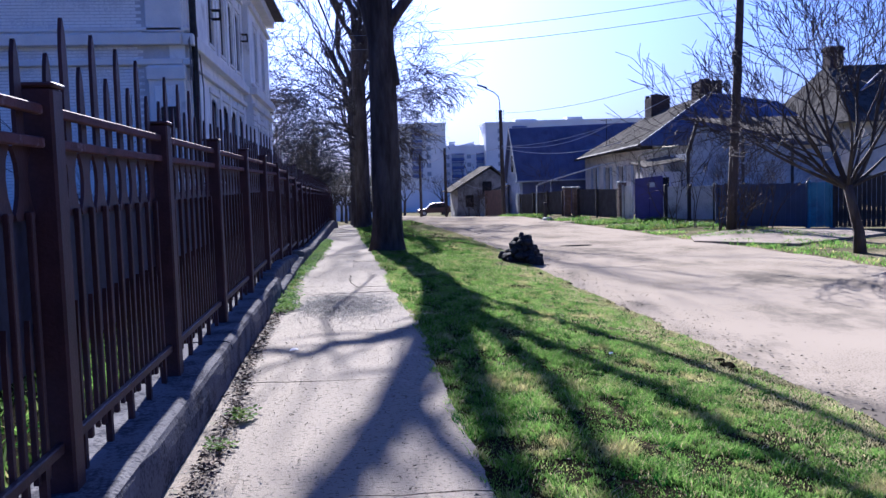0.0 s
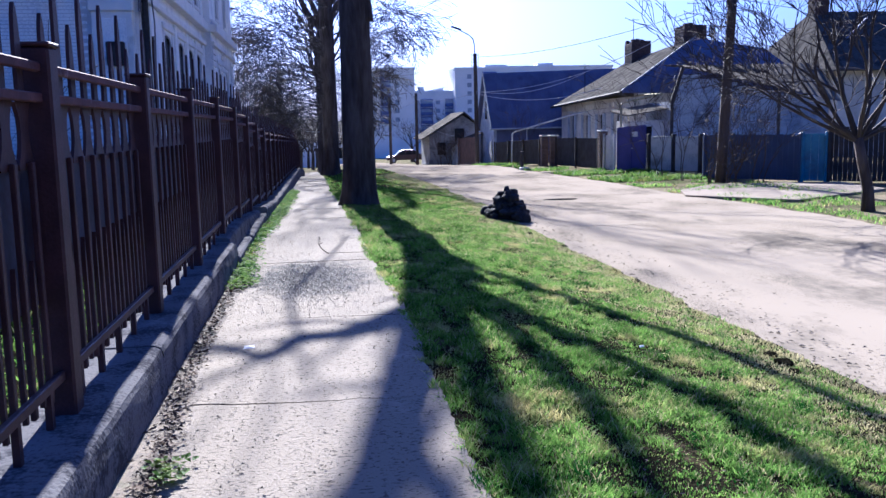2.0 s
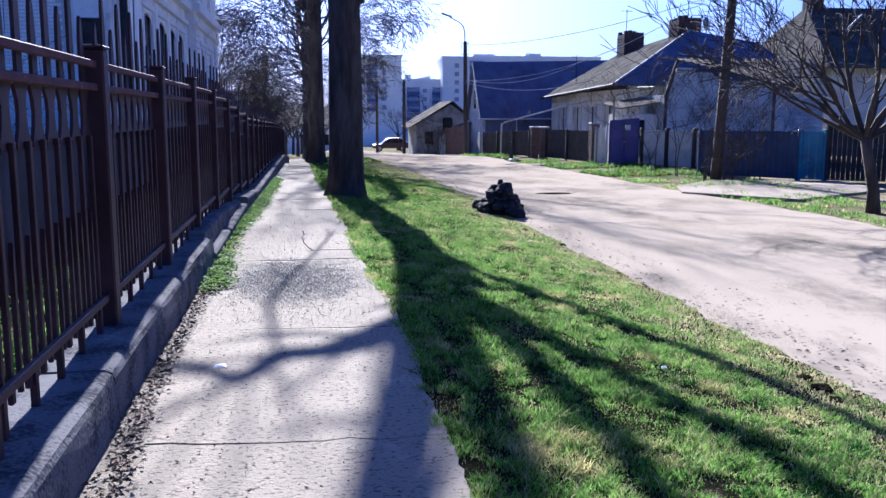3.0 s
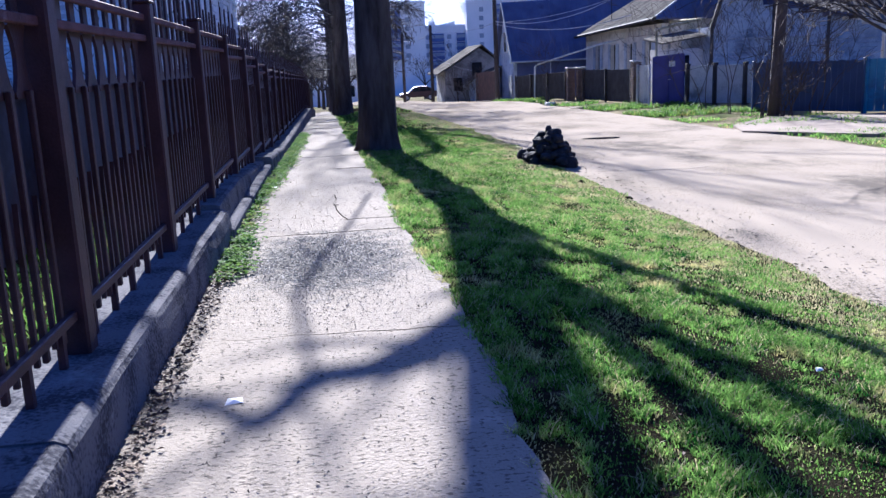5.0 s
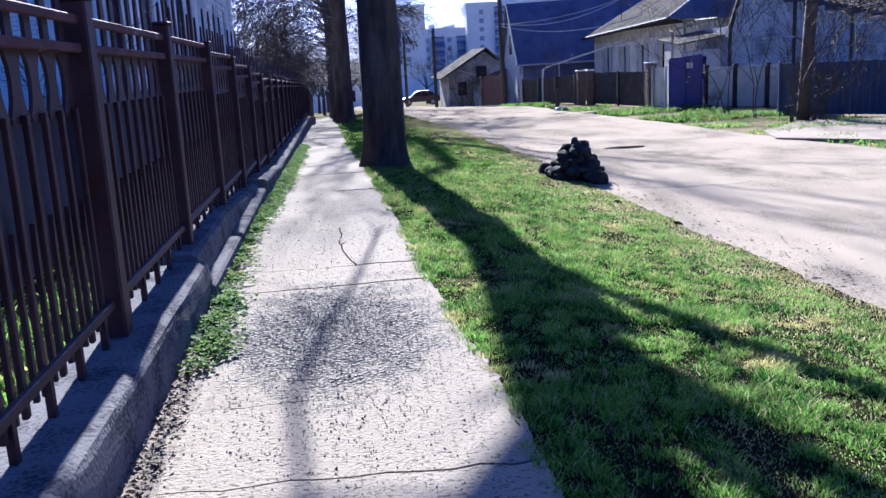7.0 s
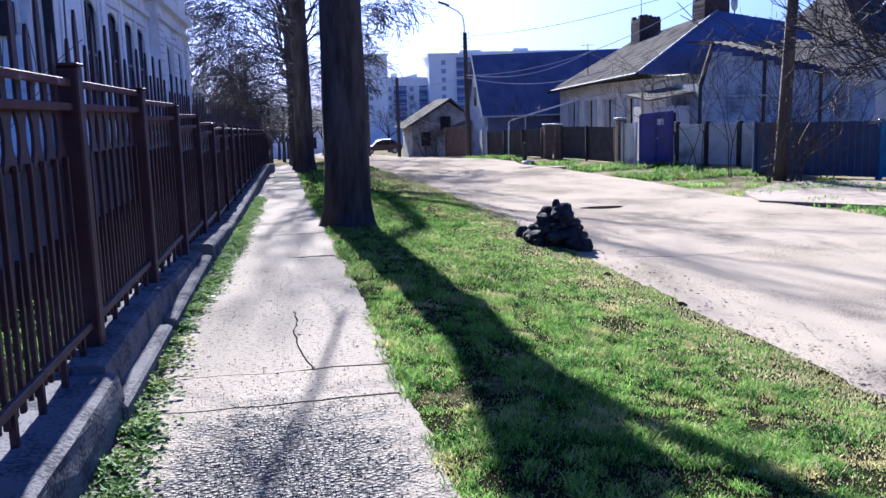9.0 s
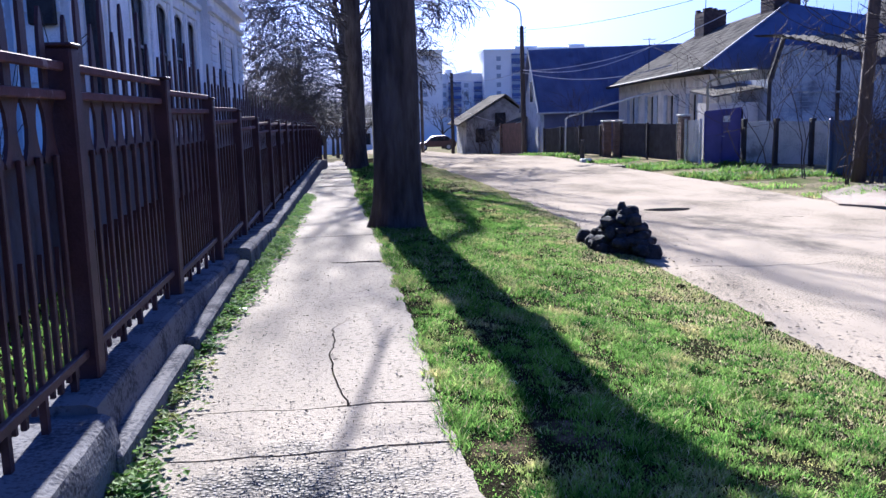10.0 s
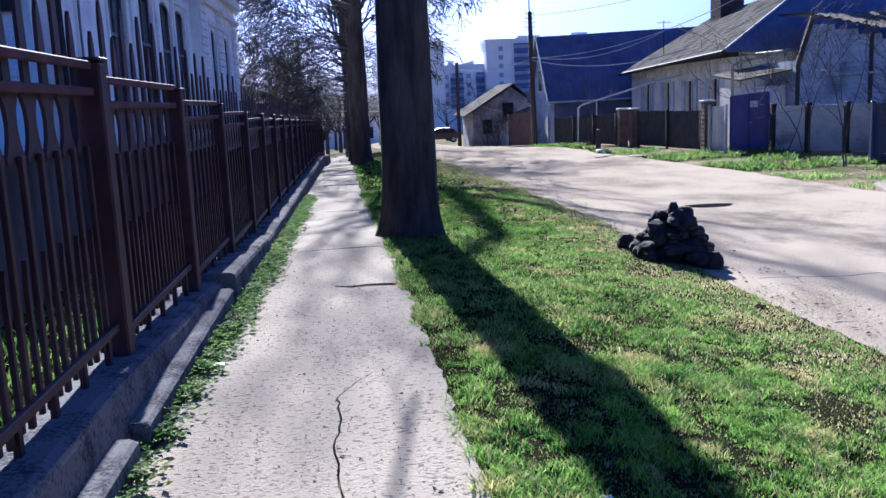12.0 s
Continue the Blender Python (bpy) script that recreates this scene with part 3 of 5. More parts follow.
def trunk_geo(x, y, base_z, r0, top, lean, sides=18, seed=1):
    g, rows = Geo(), 26
    for j in range(rows + 1):
        s = j / rows
        z = base_z - 0.15 + (top + 0.15) * s ** 1.25
        hz = z - base_z
        rr = r0 * (1 - 0.22 * s) * (1 + 0.24 * math.exp(-max(hz, 0) / 0.28))
        for k in range(sides):
            a = 2 * math.pi * k / sides
            root = 1 + 0.11 * math.exp(-max(hz, 0) / 0.35) * math.sin(5 * a + seed) + 0.05 * noise.noise(Vector((math.cos(a) * 2, math.sin(a) * 2, z * 0.5 + seed * 9)))
            rib = 1 + 0.022 * math.sin(9 * a + z * 0.7)
            g.v.append((x + lean[0] * hz + rr * root * rib * math.cos(a), y + lean[1] * hz + rr * root * rib * math.sin(a), z))
    for j in range(rows):
        g.f += [(j * sides + k, j * sides + (k + 1) % sides, (j + 1) * sides + (k + 1) % sides, (j + 1) * sides + k) for k in range(sides)]
    g.f.append(tuple(range(rows * sides, rows * sides + sides)))
    return g


def street_tree(x, y, r0, fork, lean, limbs, seed, label, low=(), depth=3):
    z0 = ground_z(x, y)
    t = thing("street_tree", (x, y, z0), label, "tree", "row of street trees")
    part("trunk", trunk_geo(x, y, z0, r0, fork, lean, 20, seed), BARK, t, smooth=True)
    rnd = random.Random(seed)
    tip = Vector((x + lean[0] * fork, y + lean[1] * fork, z0 + fork))
    for d, length, r in limbs:
        g = Geo()
        branch(g, tip - Vector((0, 0, 0.35)), d, length, r, depth, rnd, 0.0, 0.06, 0.62, 3, 6, 0.014)
        part("limb", g, BARK, t)
    for z, d, length, r in low:
        for twin in range(2):
            g = Geo()
            dv = Vector(d) + Vector((0.0, rnd.uniform(-0.5, 0.5), rnd.uniform(-0.3, 0.3))) * twin
            zz = z + twin * rnd.uniform(0.6, 2.6)
            branch(g, Vector((x + lean[0] * zz, y + lean[1] * zz, z0 + zz)) + dv.normalized() * r0 * 0.55, dv, length, r * 0.62, depth, rnd, 0.07, 0.0, 0.75, 3, 6, 0.014)
            part("limb", g, TWIG, t)
    return t


# the nearest tree: a clean bole; each limb is laid out by where its shadow falls on the ground
NT = Vector((3.80, 23.6))
near_tree = thing("street_tree", (NT.x, NT.y, -0.21), "tall bare street tree with a thick dark trunk in the verge", "tree", "row of street trees")
part("trunk", trunk_geo(NT.x, NT.y, -0.21, 0.415, 6.9, (0.0, 0.0), 22, 11), BARK, near_tree, smooth=True)
tan_el = math.tan(radians(SUN_EL))


def above_shadow(sx, sy, back=0.0):
    """The point in the tree's plane (moved back by some metres) whose shadow falls at sx, sy."""
    run = (NT.y + back - sy) / math.cos(radians(SUN_AZ))
    return Vector((sx - math.sin(radians(SUN_AZ)) * run, NT.y + back, lerp_table(CROSS, sx) + run * tan_el))


rnd = random.Random(31)
LIMB_PLAN = [
    (0.19, [(4.2, 15.6), (4.35, 14.6), (4.75, 13.4), (5.57, 11.6), (6.15, 10.2), (6.5, 9.2), (6.75, 7.2), (6.8, 5.0)]),
    (0.25, [(4.25, 13.2), (4.3, 12.2), (4.5, 11.2), (4.92, 9.8), (5.4, 8.3), (5.56, 6.6), (5.8, 5.4), (6.0, 3.2)]),
    (0.21, [(4.2, 13.0), (4.24, 11.8), (4.38, 10.2), (4.5, 8.6), (4.45, 7.0), (4.25, 5.4), (4.2, 3.4)]),
    (0.24, [(4.18, 13.0), (4.1, 11.6), (3.97, 9.8), (3.86, 8.0), (3.75, 6.2), (3.7, 4.6), (3.5, 3.0)]),
    (0.35, [(4.40, 16.6), (4.36, 15.6), (4.25, 14.6), (4.14, 13.3), (3.98, 12.0), (3.80, 10.6), (3.57, 9.1), (3.28, 7.6), (3.02, 6.3), (2.7, 5.2), (2.3, 3.8)]),
    (0.15, [(3.25, 7.4), (3.36, 6.2), (3.56, 5.1), (3.7, 3.6)]),
    (0.13, [(4.15, 12.0), (4.0, 11.1), (3.56, 10.15), (3.24, 9.72), (2.92, 9.55), (2.65, 9.5), (2.5, 9.12), (2.36, 9.0), (2.19, 9.22), (1.9, 9.35), (1.5, 9.2)]),
    (0.05, [(2.64, 9.55), (2.56, 10.5), (2.52, 11.3), (2.66, 12.4), (2.87, 13.5), (3.05, 14.6), (3.26, 16.0)]),
    (0.025, [(2.66, 12.4), (2.5, 12.9), (2.45, 13.6)]),
]
for i, (r0, sh) in enumerate(LIMB_PLAN):
    g = Geo()
    pts = [above_shadow(x, y, (-0.15, 0.1, 0.25, -0.2, 0.05)[i % 5] * min(1, k / 3)) for k, (x, y) in enumerate(sh)]
    smooth_pts = []
    for k in range(len(pts) - 1):
        p0, p1, p2, p3 = pts[max(k - 1, 0)], pts[k], pts[k + 1], pts[min(k + 2, len(pts) - 1)]
        for q in range(4):
            t = q / 4
            smooth_pts.append(0.5 * (2 * p1 + (p2 - p0) * t + (2 * p0 - 5 * p1 + 4 * p2 - p3) * t * t + (3 * p1 - p0 - 3 * p2 + p3) * t ** 3))
    smooth_pts.append(pts[-1])
    m = len(smooth_pts)
    radii = [r0 * (1 - 0.62 * k / (m - 1)) * (0.72 + 0.28 * min(1, k / 9)) for k in range(m)]
    g.tube(smooth_pts, radii, 9 if r0 > 0.05 else 5)
    for k in range(2 + m // 5, m, 3 if r0 > 0.05 else 5):
        t = (smooth_pts[k] - smooth_pts[k - 1]).normalized()
        side = Vector((rnd.gauss(0, 1), rnd.gauss(0, 0.8), rnd.uniform(0.1, 1.0))).normalized()
        branch(g, smooth_pts[k], (t + side * 0.8), rnd.uniform(0.8, 1.9) * (1 if r0 > 0.05 else 0.5), max(0.012, radii[k] * 0.32), 2 if r0 > 0.05 else 1, rnd, 0, 0.03, 0.7, 2, 4, 0.005)
    part("limb", g, BARK, near_tree, smooth=True)
limbset = [((-0.9, 0.1, 1.2), 5.0, 0.17), ((-0.35, 0.3, 1.3), 6.0, 0.22), ((0.25, -0.2, 1.4), 6.0, 0.22), ((0.7, 0.1, 1.2), 5.0, 0.17), ((0.1, 0.6, 1.1), 5.4, 0.17), ((-0.6, -0.5, 1.2), 5.0, 0.15)]
lows = ((4.6, (-1, -0.2, 0.35), 3.6, 0.07), (5.4, (-1, 0.2, 0.6), 4.0, 0.08), (3.8, (-0.9, 0.5, 0.1), 3.0, 0.05), (6.0, (1, 0.2, 0.5), 3.6, 0.07), (5.0, (1, -0.3, 0.3), 2.2, 0.04),
        (3.4, (-0.8, -0.4, 0.5), 2.6, 0.04), (4.6, (0.9, 0.5, 0.5), 2.2, 0.04), (6.2, (-0.7, -0.7, 0.7), 3.8, 0.07), (6.4, (0.6, -0.6, 0.8), 3.4, 0.06), (2.6, (-0.8, 0.3, 0.4), 2.0, 0.03), (5.0, (-1.0, -0.6, 0.25), 3.8, 0.06), (4.2, (-0.8, -0.8, 0.6), 3.2, 0.05), (6.4, (-1.0, -0.1, 0.9), 4.4, 0.08))
for i, (y, x) in enumerate(((51.0, 3.54), (63.0, 3.38), (75.0, 3.24), (89.0, 3.14))):
    t = street_tree(x, y, 0.46 - 0.03 * i, 10.6 - 0.7 * i, (0.0, 0), limbset, 20 + i, "bare street tree with many fine branches beside the pavement", low=lows, depth=4 if i < 2 else 3)
    if i == 0:      # a heavy limb that swings out over the road and back over the verge
        pts = [(3.6, 51.0, 8.0), (4.05, 51.0, 9.6), (4.2, 51.0, 11.4), (4.05, 51.0, 12.9), (3.85, 51.0, 14.3), (3.75, 51.0, 15.2), (3.5, 51.0, 16.3), (2.7, 51.0, 17.5), (1.8, 51.0, 18.5)]
        part("limb", Geo().tube(pts, [0.24, 0.25, 0.25, 0.24, 0.24, 0.23, 0.21, 0.17, 0.10], 9), BARK, t, smooth=True)

# ---- old two-storey building behind the railings ----
XF, YB0, YB1, TOP = -1.3, 24.4, 45.4, 9.9
old = thing("old_building", (-7, 36, 0), "white plastered two-storey old building with mouldings", "building")


def wall_with_openings(g, x, y0, y1, z0, z1, thick, holes):
    """A wall in the plane x, with holes (ya, yb, za, zb) cut through it; it runs back by thick towards -x."""
    cuts = sorted({y0, y1, *[h[0] for h in holes], *[h[1] for h in holes]})
    for a, b in zip(cuts, cuts[1:]):
        inside = sorted([h for h in holes if h[0] <= a + 1e-6 and h[1] >= b - 1e-6], key=lambda h: h[2])
        z = z0
        for h in inside:
            if h[2] > z:
                g.box(x - thick, a, z, x, b, h[2])
            z = h[3]
        if z1 > z:
            g.box(x - thick, a, z, x, b, z1)
    return g


w_low = [(yc - 0.68, yc + 0.68, 0.9, 4.4) for yc in (29.0, 31.5, 33.7, 35.6)]
w_up = [(yc - 0.5, yc + 0.5, 6.1, 8.3) for yc in (29.0, 31.5, 33.7, 35.6)]
part("wall", wall_with_openings(Geo(), XF, YB0, 37.0, -0.1, TOP, 0.4, w_low + w_up), PLASTER, old)
part("wall", Geo().box(-14, YB0, -0.1, XF - 0.402, YB0 + 0.4, TOP), MORTAR, old, "end wall of whitewashed brick")
wr = [(yc - 0.5, yc + 0.5, 1.6, 4.2) for yc in (39.4, 42.4)] + [(yc - 0.5, yc + 0.5, 6.1, 8.3) for yc in (39.4, 42.4)]
part("wall", wall_with_openings(Geo(), XF + 0.3, 37.002, YB1, -0.1, TOP, 0.7, wr), PLASTER, old)
part("wall", Geo().box(-14, YB1 - 0.4, -0.1, XF - 0.41, YB1, TOP), PLASTER, old)
for ya, yb, za, zb in w_low + w_up + wr:
    dx = 0.3 if ya > 37 else 0.0
    win = part("window", Geo().box(XF + dx - 0.12, ya, za, XF + dx - 0.085, yb, zb), GLASS, old, "dark sash window with pale frame")
    fr = Geo()
    ym = (ya + yb) / 2
    for a, b in ((ya, ya + 0.05), (ym - 0.02, ym + 0.02), (yb - 0.05, yb)):
        fr.box(XF + dx - 0.084, a, za, XF + dx - 0.06, b, zb)
    for z in (za, za + (zb - za) * 0.66, zb - 0.07):
        fr.box(XF + dx - 0.058, ya, z, XF + dx - 0.045, yb, z + 0.07)
    part("window_frame", fr, OLD_FRAME, win)
    part("window_sill", Geo().box(XF + dx - 0.1, ya - 0.1, za - 0.12, XF + dx + 0.06, yb + 0.1, za - 0.02, 0.02), MOULDING, win)
    # arched head: a segment of plaster that rounds the opening
    seg, w2, h2 = 10, (yb - ya) / 2, 0.32
    arc = [(XF + dx - 0.01, ym - w2 * math.cos(math.pi * k / seg), zb - h2 + h2 * math.sin(math.pi * k / seg)) for k in range(seg + 1)]
    hd = Geo().extrude(arc + [(XF + dx - 0.01, yb, zb + 0.01), (XF + dx - 0.01, ya, zb + 0.01)], (-0.03, 0, 0))
    part("arch_head", hd, PLASTER, win)
    sur = Geo()
    for a, b in ((ya - 0.16, ya - 0.02), (yb + 0.02, yb + 0.16)):
        sur.box(XF + dx - 0.02, a, za, XF + dx + 0.03, b, zb + 0.1, 0.015)
    sur.box(XF + dx - 0.02, ya - 0.25, zb + 0.103, XF + dx + 0.06, yb + 0.25, zb + 0.28, 0.02)
    part("surround", sur, MOULDING, win)
# painted brickwork of the end wall
g = Geo()
for row in range(118):
    z = -0.05 + row * 0.083
    for c in range(27):
        x = -9.2 + c * 0.258 + (0.129 if row % 2 else 0)
        if x + 0.248 < XF - 0.98:
            g.box(x, YB0 - 0.012, z, x + 0.246, YB0 + 0.01, z + 0.066)
tagged(part("brickwork", g, PLASTER, old, "whitewashed brick courses"), kind="stuff")
# string courses, cornice, pilasters
for z, h, o in ((4.85, 0.16, 0.14), (5.35, 0.30, 0.24), (5.72, 0.10, 0.12), (8.9, 0.18, 0.14), (TOP - 0.45, 0.42, 0.38)):
    part("string_course", Geo().box(XF - 0.05, YB0 - 0.1, z, XF + o, 37.0, z + h, 0.02).box(XF - 0.05, 37.003, z, XF + 0.3 + o, YB1 + 0.12, z + h, 0.02), MOULDING, old)
    part("string_course", Geo().box(-14, YB0 - o, z + 0.003, XF - 0.06, YB0 + 0.02, z + h - 0.003, 0.02), MOULDING, old)
for ya, yb in ((24.9, 25.7), (26.2, 27.0), (30.05, 30.45), (32.45, 32.75), (34.55, 34.75), (36.45, 36.98)):
    part("pilaster", Geo().box(XF - 0.02, ya, -0.1, XF + 0.06, yb, 4.84, 0.015).box(XF - 0.02, ya, 5.85, XF + 0.06, yb, 8.88, 0.015), PLASTER, old)
for k in range(21):     # rusticated corner of the projecting bay and of the near corner
    z = 0.1 + k * 0.235
    for ya in (37.05, 40.3, 44.1):
        part("rustic_block", Geo().box(XF + 0.28, ya, z, XF + 0.36, ya + 1.2, z + 0.2, 0.02), MOULDING, old)
part("corner_pilaster", Geo().box(XF - 0.95, YB0 - 0.14, -0.1, XF - 0.02, YB0 + 0.02, 4.84, 0.02).box(XF - 1.0, YB0 - 0.2, 4.45, XF + 0.02, YB0 + 0.01, 4.8, 0.03)
     .box(XF - 0.95, YB0 - 0.12, 5.7, XF - 0.02, YB0 + 0.02, 8.85, 0.02), MOULDING, old)
g = Geo()
for k in range(3):
    g.box(XF - 0.8, YB0 - 0.17, 1.2 + k * 1.1, XF - 0.17, YB0 - 0.13, 2.1 + k * 1.1, 0.012)
part("pilaster_panel", g, PLASTER, old)
part("roof", Geo().extrude([(-15, YB0 - 0.7, TOP + 0.0), (XF + 0.75, YB0 - 0.7, TOP + 0.0), (XF + 0.95, 37, TOP), (XF + 1.15, YB1 + 0.8, TOP), (-15, YB1 + 0.8, TOP)], (0, 0, 0.12)), DARK_ROOF, old, "dark overhanging eaves")
part("roof", Geo().add([(-15, YB0 - 0.7, TOP + 0.121), (XF + 0.75, YB0 - 0.7, TOP + 0.121), (XF + 1.1, YB1 + 0.8, TOP + 0.121), (-15, YB1 + 0.8, TOP + 0.121), (-7.5, 29, 12.4), (-7.5, 41, 12.4)],
     [(0, 1, 4), (1, 2, 5, 4), (2, 3, 5), (3, 0, 4, 5)]), DARK_ROOF, old)
part("downpipe", Geo().tube([(XF + 0.2, 24.62, 9.6), (XF + 0.2, 24.62, 0.3)], 0.09, 8), DARK_STEEL, old, "dark metal downpipe")
part("conduit", Geo().tube([(XF + 0.05, 25.9, 6.4), (XF + 0.2, 25.85, 4.4), (XF + 0.16, 25.9, 3.1), (XF + 0.17, 25.9, 1.0)], 0.02, 5), WIRE, old)
part("meter_box", Geo().box(XF - 0.62, YB0 - 0.36, 3.2, XF - 0.22, YB0 - 0.17, 3.75, 0.02), DARK_STEEL, old, "dark wall-mounted meter box")
g = Geo()
r = random.Random(5)
for k in range(9):      # coil of old cable on the corner
    a = [(XF + 0.12 + 0.05 * r.random(), 24.6 + 0.35 * math.cos(t * 0.7 + k) + r.uniform(-.05, .05), 5.0 + 0.55 * math.sin(t * 0.7 + k * 0.4) + r.uniform(-.05, .05)) for t in range(10)]
    g.tube(a, 0.012, 3)
part("cable_coil", g, WIRE, old)
for y, z in ((33.5, 8.6), (36.6, 7.4), (29.2, 6.9)):
    part("bracket", Geo().box(XF + 0.02, y - 0.15, z, XF + 0.3, y + 0.15, z + 0.03).box(XF + 0.02, y - 0.15, z + 0.27, XF + 0.3, y + 0.15, z + 0.3)
         .box(XF + 0.27, y - 0.15, z + 0.03, XF + 0.3, y - 0.12, z + 0.27).box(XF + 0.27, y + 0.12, z + 0.03, XF + 0.3, y + 0.15, z + 0.27), DARK_STEEL, old)
# small dead shrubs in the yard
r = random.Random(3)
for x, y, h in ((-0.6, 13.5, 2.6), (-0.2, 17, 2.4)):
    t = thing("bare_shrub", (x, y, 0.02), "leafless shrub in the yard behind the railings", "shrub")
    for k in range(4):
        g = Geo()
        branch(g, (x, y, 0.0), (r.uniform(-.35, .35), r.uniform(-.35, .35), 1), h * 0.62, 0.018, 2, r, 0, 0.02, 0.6, 3, 4, 0.004)
        part("stem", g, TWIG, t)

# ---- across the road ----


def board_fence(p0, p1, height, mat, label, board=0.12, posts=2.2, post_mat=None, name="board_fence", base=None):
    a, b = Vector(p0), Vector(p1)
    n = max(2, int((b - a).length / board))
    u = (b - a).normalized()
    w = Vector((-u.y, u.x)) * 0.012
    z0 = ground_z(*a) if base is None else base
    f = thing(name, (a.x, a.y, z0), label, "fence")
    r = random.Random(int(a.x * 10 + a.y))
    for i in range(n):
        q0, q1 = a + u * (i * board + 0.004), a + u * ((i + 1) * board - 0.004)
        za, zt = ground_z(*q0) + 0.03, ground_z(*q0) + height + r.uniform(-0.015, 0.015)
        part("board", Geo().prism([tuple(q0 - w), tuple(q1 - w), tuple(q1 + w), tuple(q0 + w)], za, zt), mat, f)
    m = max(1, int((b - a).length / posts))
    for i in range(m + 1):
        q = a + (b - a) * i / m + Vector((u.y, -u.x)) * 0.08
        zz = ground_z(*q)
        part("post", Geo().box(q.x - 0.045, q.y - 0.045, zz - 0.2, q.x + 0.045, q.y + 0.045, zz + height + 0.05, 0.01), post_mat or mat, f)
    return f


def brick_post(x, y, h, s=0.36):
    z = ground_z(x, y)
    p = thing("brick_post", (x, y, z), "brown brick gate post with a pale cap", "post", "brick gate posts")
    rows = int(h / 0.075)
    for k in range(rows):
        d = 0.006 if k % 2 else 0.0
        part("brick_course", Geo().box(x - s / 2 + d, y - s / 2 + d, z - 0.05 + k * 0.075, x + s / 2 - d, y + s / 2 - d, z - 0.05 + k * 0.075 + 0.066), BRICK, p)
    part("cap", Geo().box(x - s / 2 - 0.05, y - s / 2 - 0.05, z + rows * 0.075 - 0.05, x + s / 2 + 0.05, y + s / 2 + 0.05, z + rows * 0.075 + 0.02, 0.015), GREY_PANEL, p, "pale concrete cap")
    return p


for x, y, h in ((14.75, 47.8, 1.62), (15.1, 47.3, 1.62), (15.85, 41.5, 1.85)):
    brick_post(x, y, h)
board_fence((15.2, 46.9), (15.8, 41.8), 1.45, DARK_FENCE, "dark stained board fence between brick posts")
board_fence((13.6, 55.0), (14.65, 48.2), 1.35, DARK_FENCE, "dark board fence behind the weeds")
board_fence((12.25, 60.5), (12.75, 56.6), 1.75, BROWN_FENCE, "rust-brown board fence beside the lamp pole", 0.16)
board_fence((15.9, 41.25), (16.0, 40.1), 1.6, GREY_PANEL, "grey sheet infill beside the gate", 0.5)

# blue gate
gz = ground_z(16.5, 39.7)
gate = thing("metal_gate", (16.05, 40.0, gz), "closed cobalt blue sheet metal gate", "gate")
ga, gb = Vector((16.02, 39.95)), Vector((17.12, 39.45))
gu = (gb - ga).normalized()
gw = Vector((-gu.y, gu.x)) * 0.015
part("gate_leaf", Geo().prism([tuple(ga - gw), tuple(gb - gw), tuple(gb + gw), tuple(ga + gw)], gz + 0.04, lambda x, y: gz + 1.93 + 0.10 * (x - ga.x)), GATE_BLUE, gate)
for s0 in (0.0, 0.5, 1.0):
    q = ga + (gb - ga) * s0 - gw * 2.6
    part("stile", Geo().box(q.x - 0.03, q.y - 0.02, gz + 0.04, q.x + 0.03, q.y + 0.012, gz + 1.9 + 0.1 * s0, 0.005), GATE_BLUE, gate)
for z in (0.12, 1.05, 1.80):
    a, b = ga - gw * 2.3, gb - gw * 2.3
    part("crossbar", Geo().prism([tuple(a - gw), tuple(b - gw), tuple(b + gw), tuple(a + gw)], gz + z, gz + z + 0.05), GATE_BLUE, gate)
q = ga + (gb - ga) * 0.62 - gw * 4
part("number_plate", Geo().box(q.x - 0.13, q.y - 0.01, gz + 1.52, q.x + 0.13, q.y + 0.01, gz + 1.74), WHITE_FRAME, gate, "small pale number plate")
part("handle", Geo().box(q.x - 0.17, q.y - 0.03, gz + 1.00, q.x - 0.07, q.y, gz + 1.03), STEEL, gate)

# grey cement panels with dark posts
pl = [(17.25, 39.35), (18.05, 38.55), (18.85, 37.6), (19.7, 36.5)]
panels = thing("panel_fence", (17.25, 39.35, gz), "grey cement panel fence with dark posts", "fence")
for (xa, ya), (xb, yb) in zip(pl, pl[1:]):
    a, b = Vector((xa, ya)), Vector((xb, yb))
    u = (b - a).normalized()
    w = Vector((-u.y, u.x)) * 0.03
    a2, b2 = a + u * 0.07, b - u * 0.07
    part("panel", Geo().prism([tuple(a2 - w), tuple(b2 - w), tuple(b2 + w), tuple(a2 + w)], gz + 0.05, gz + 1.52), GREY_PANEL, panels)
for xa, ya in pl:
    part("post", Geo().box(xa - 0.09, ya - 0.09, gz - 0.1, xa + 0.09, ya + 0.09, gz + 1.62, 0.015), DARK_FENCE, panels)
board_fence((17.2, 33.6), (19.3, 30.6), 1.62, FENCE_BLUE, "navy blue sheet fence behind bare saplings", 0.2, 2.0)
board_fence((19.32, 30.55), (19.9, 30.07), 1.64, CYAN, "bright cyan sheet panel in the fence", 0.25, 2.0)
board_fence((19.95, 30.03), (27.5, 25.5), 1.85, DARK_FENCE, "dark board fence behind the small tree", 0.15)
board_fence((19.7, 36.3), (17.3, 33.7), 1.5, DARK_FENCE, "dark weathered fence behind saplings", 0.15)

# long low house with grey slope and navy hip
A, B = Vector((18.25, 44.8)), Vector((18.75, 58.5))
hz = -0.5
house = thing("low_house", (18.5, 50, hz), "cream one-storey house with a grey slate roof", "house")


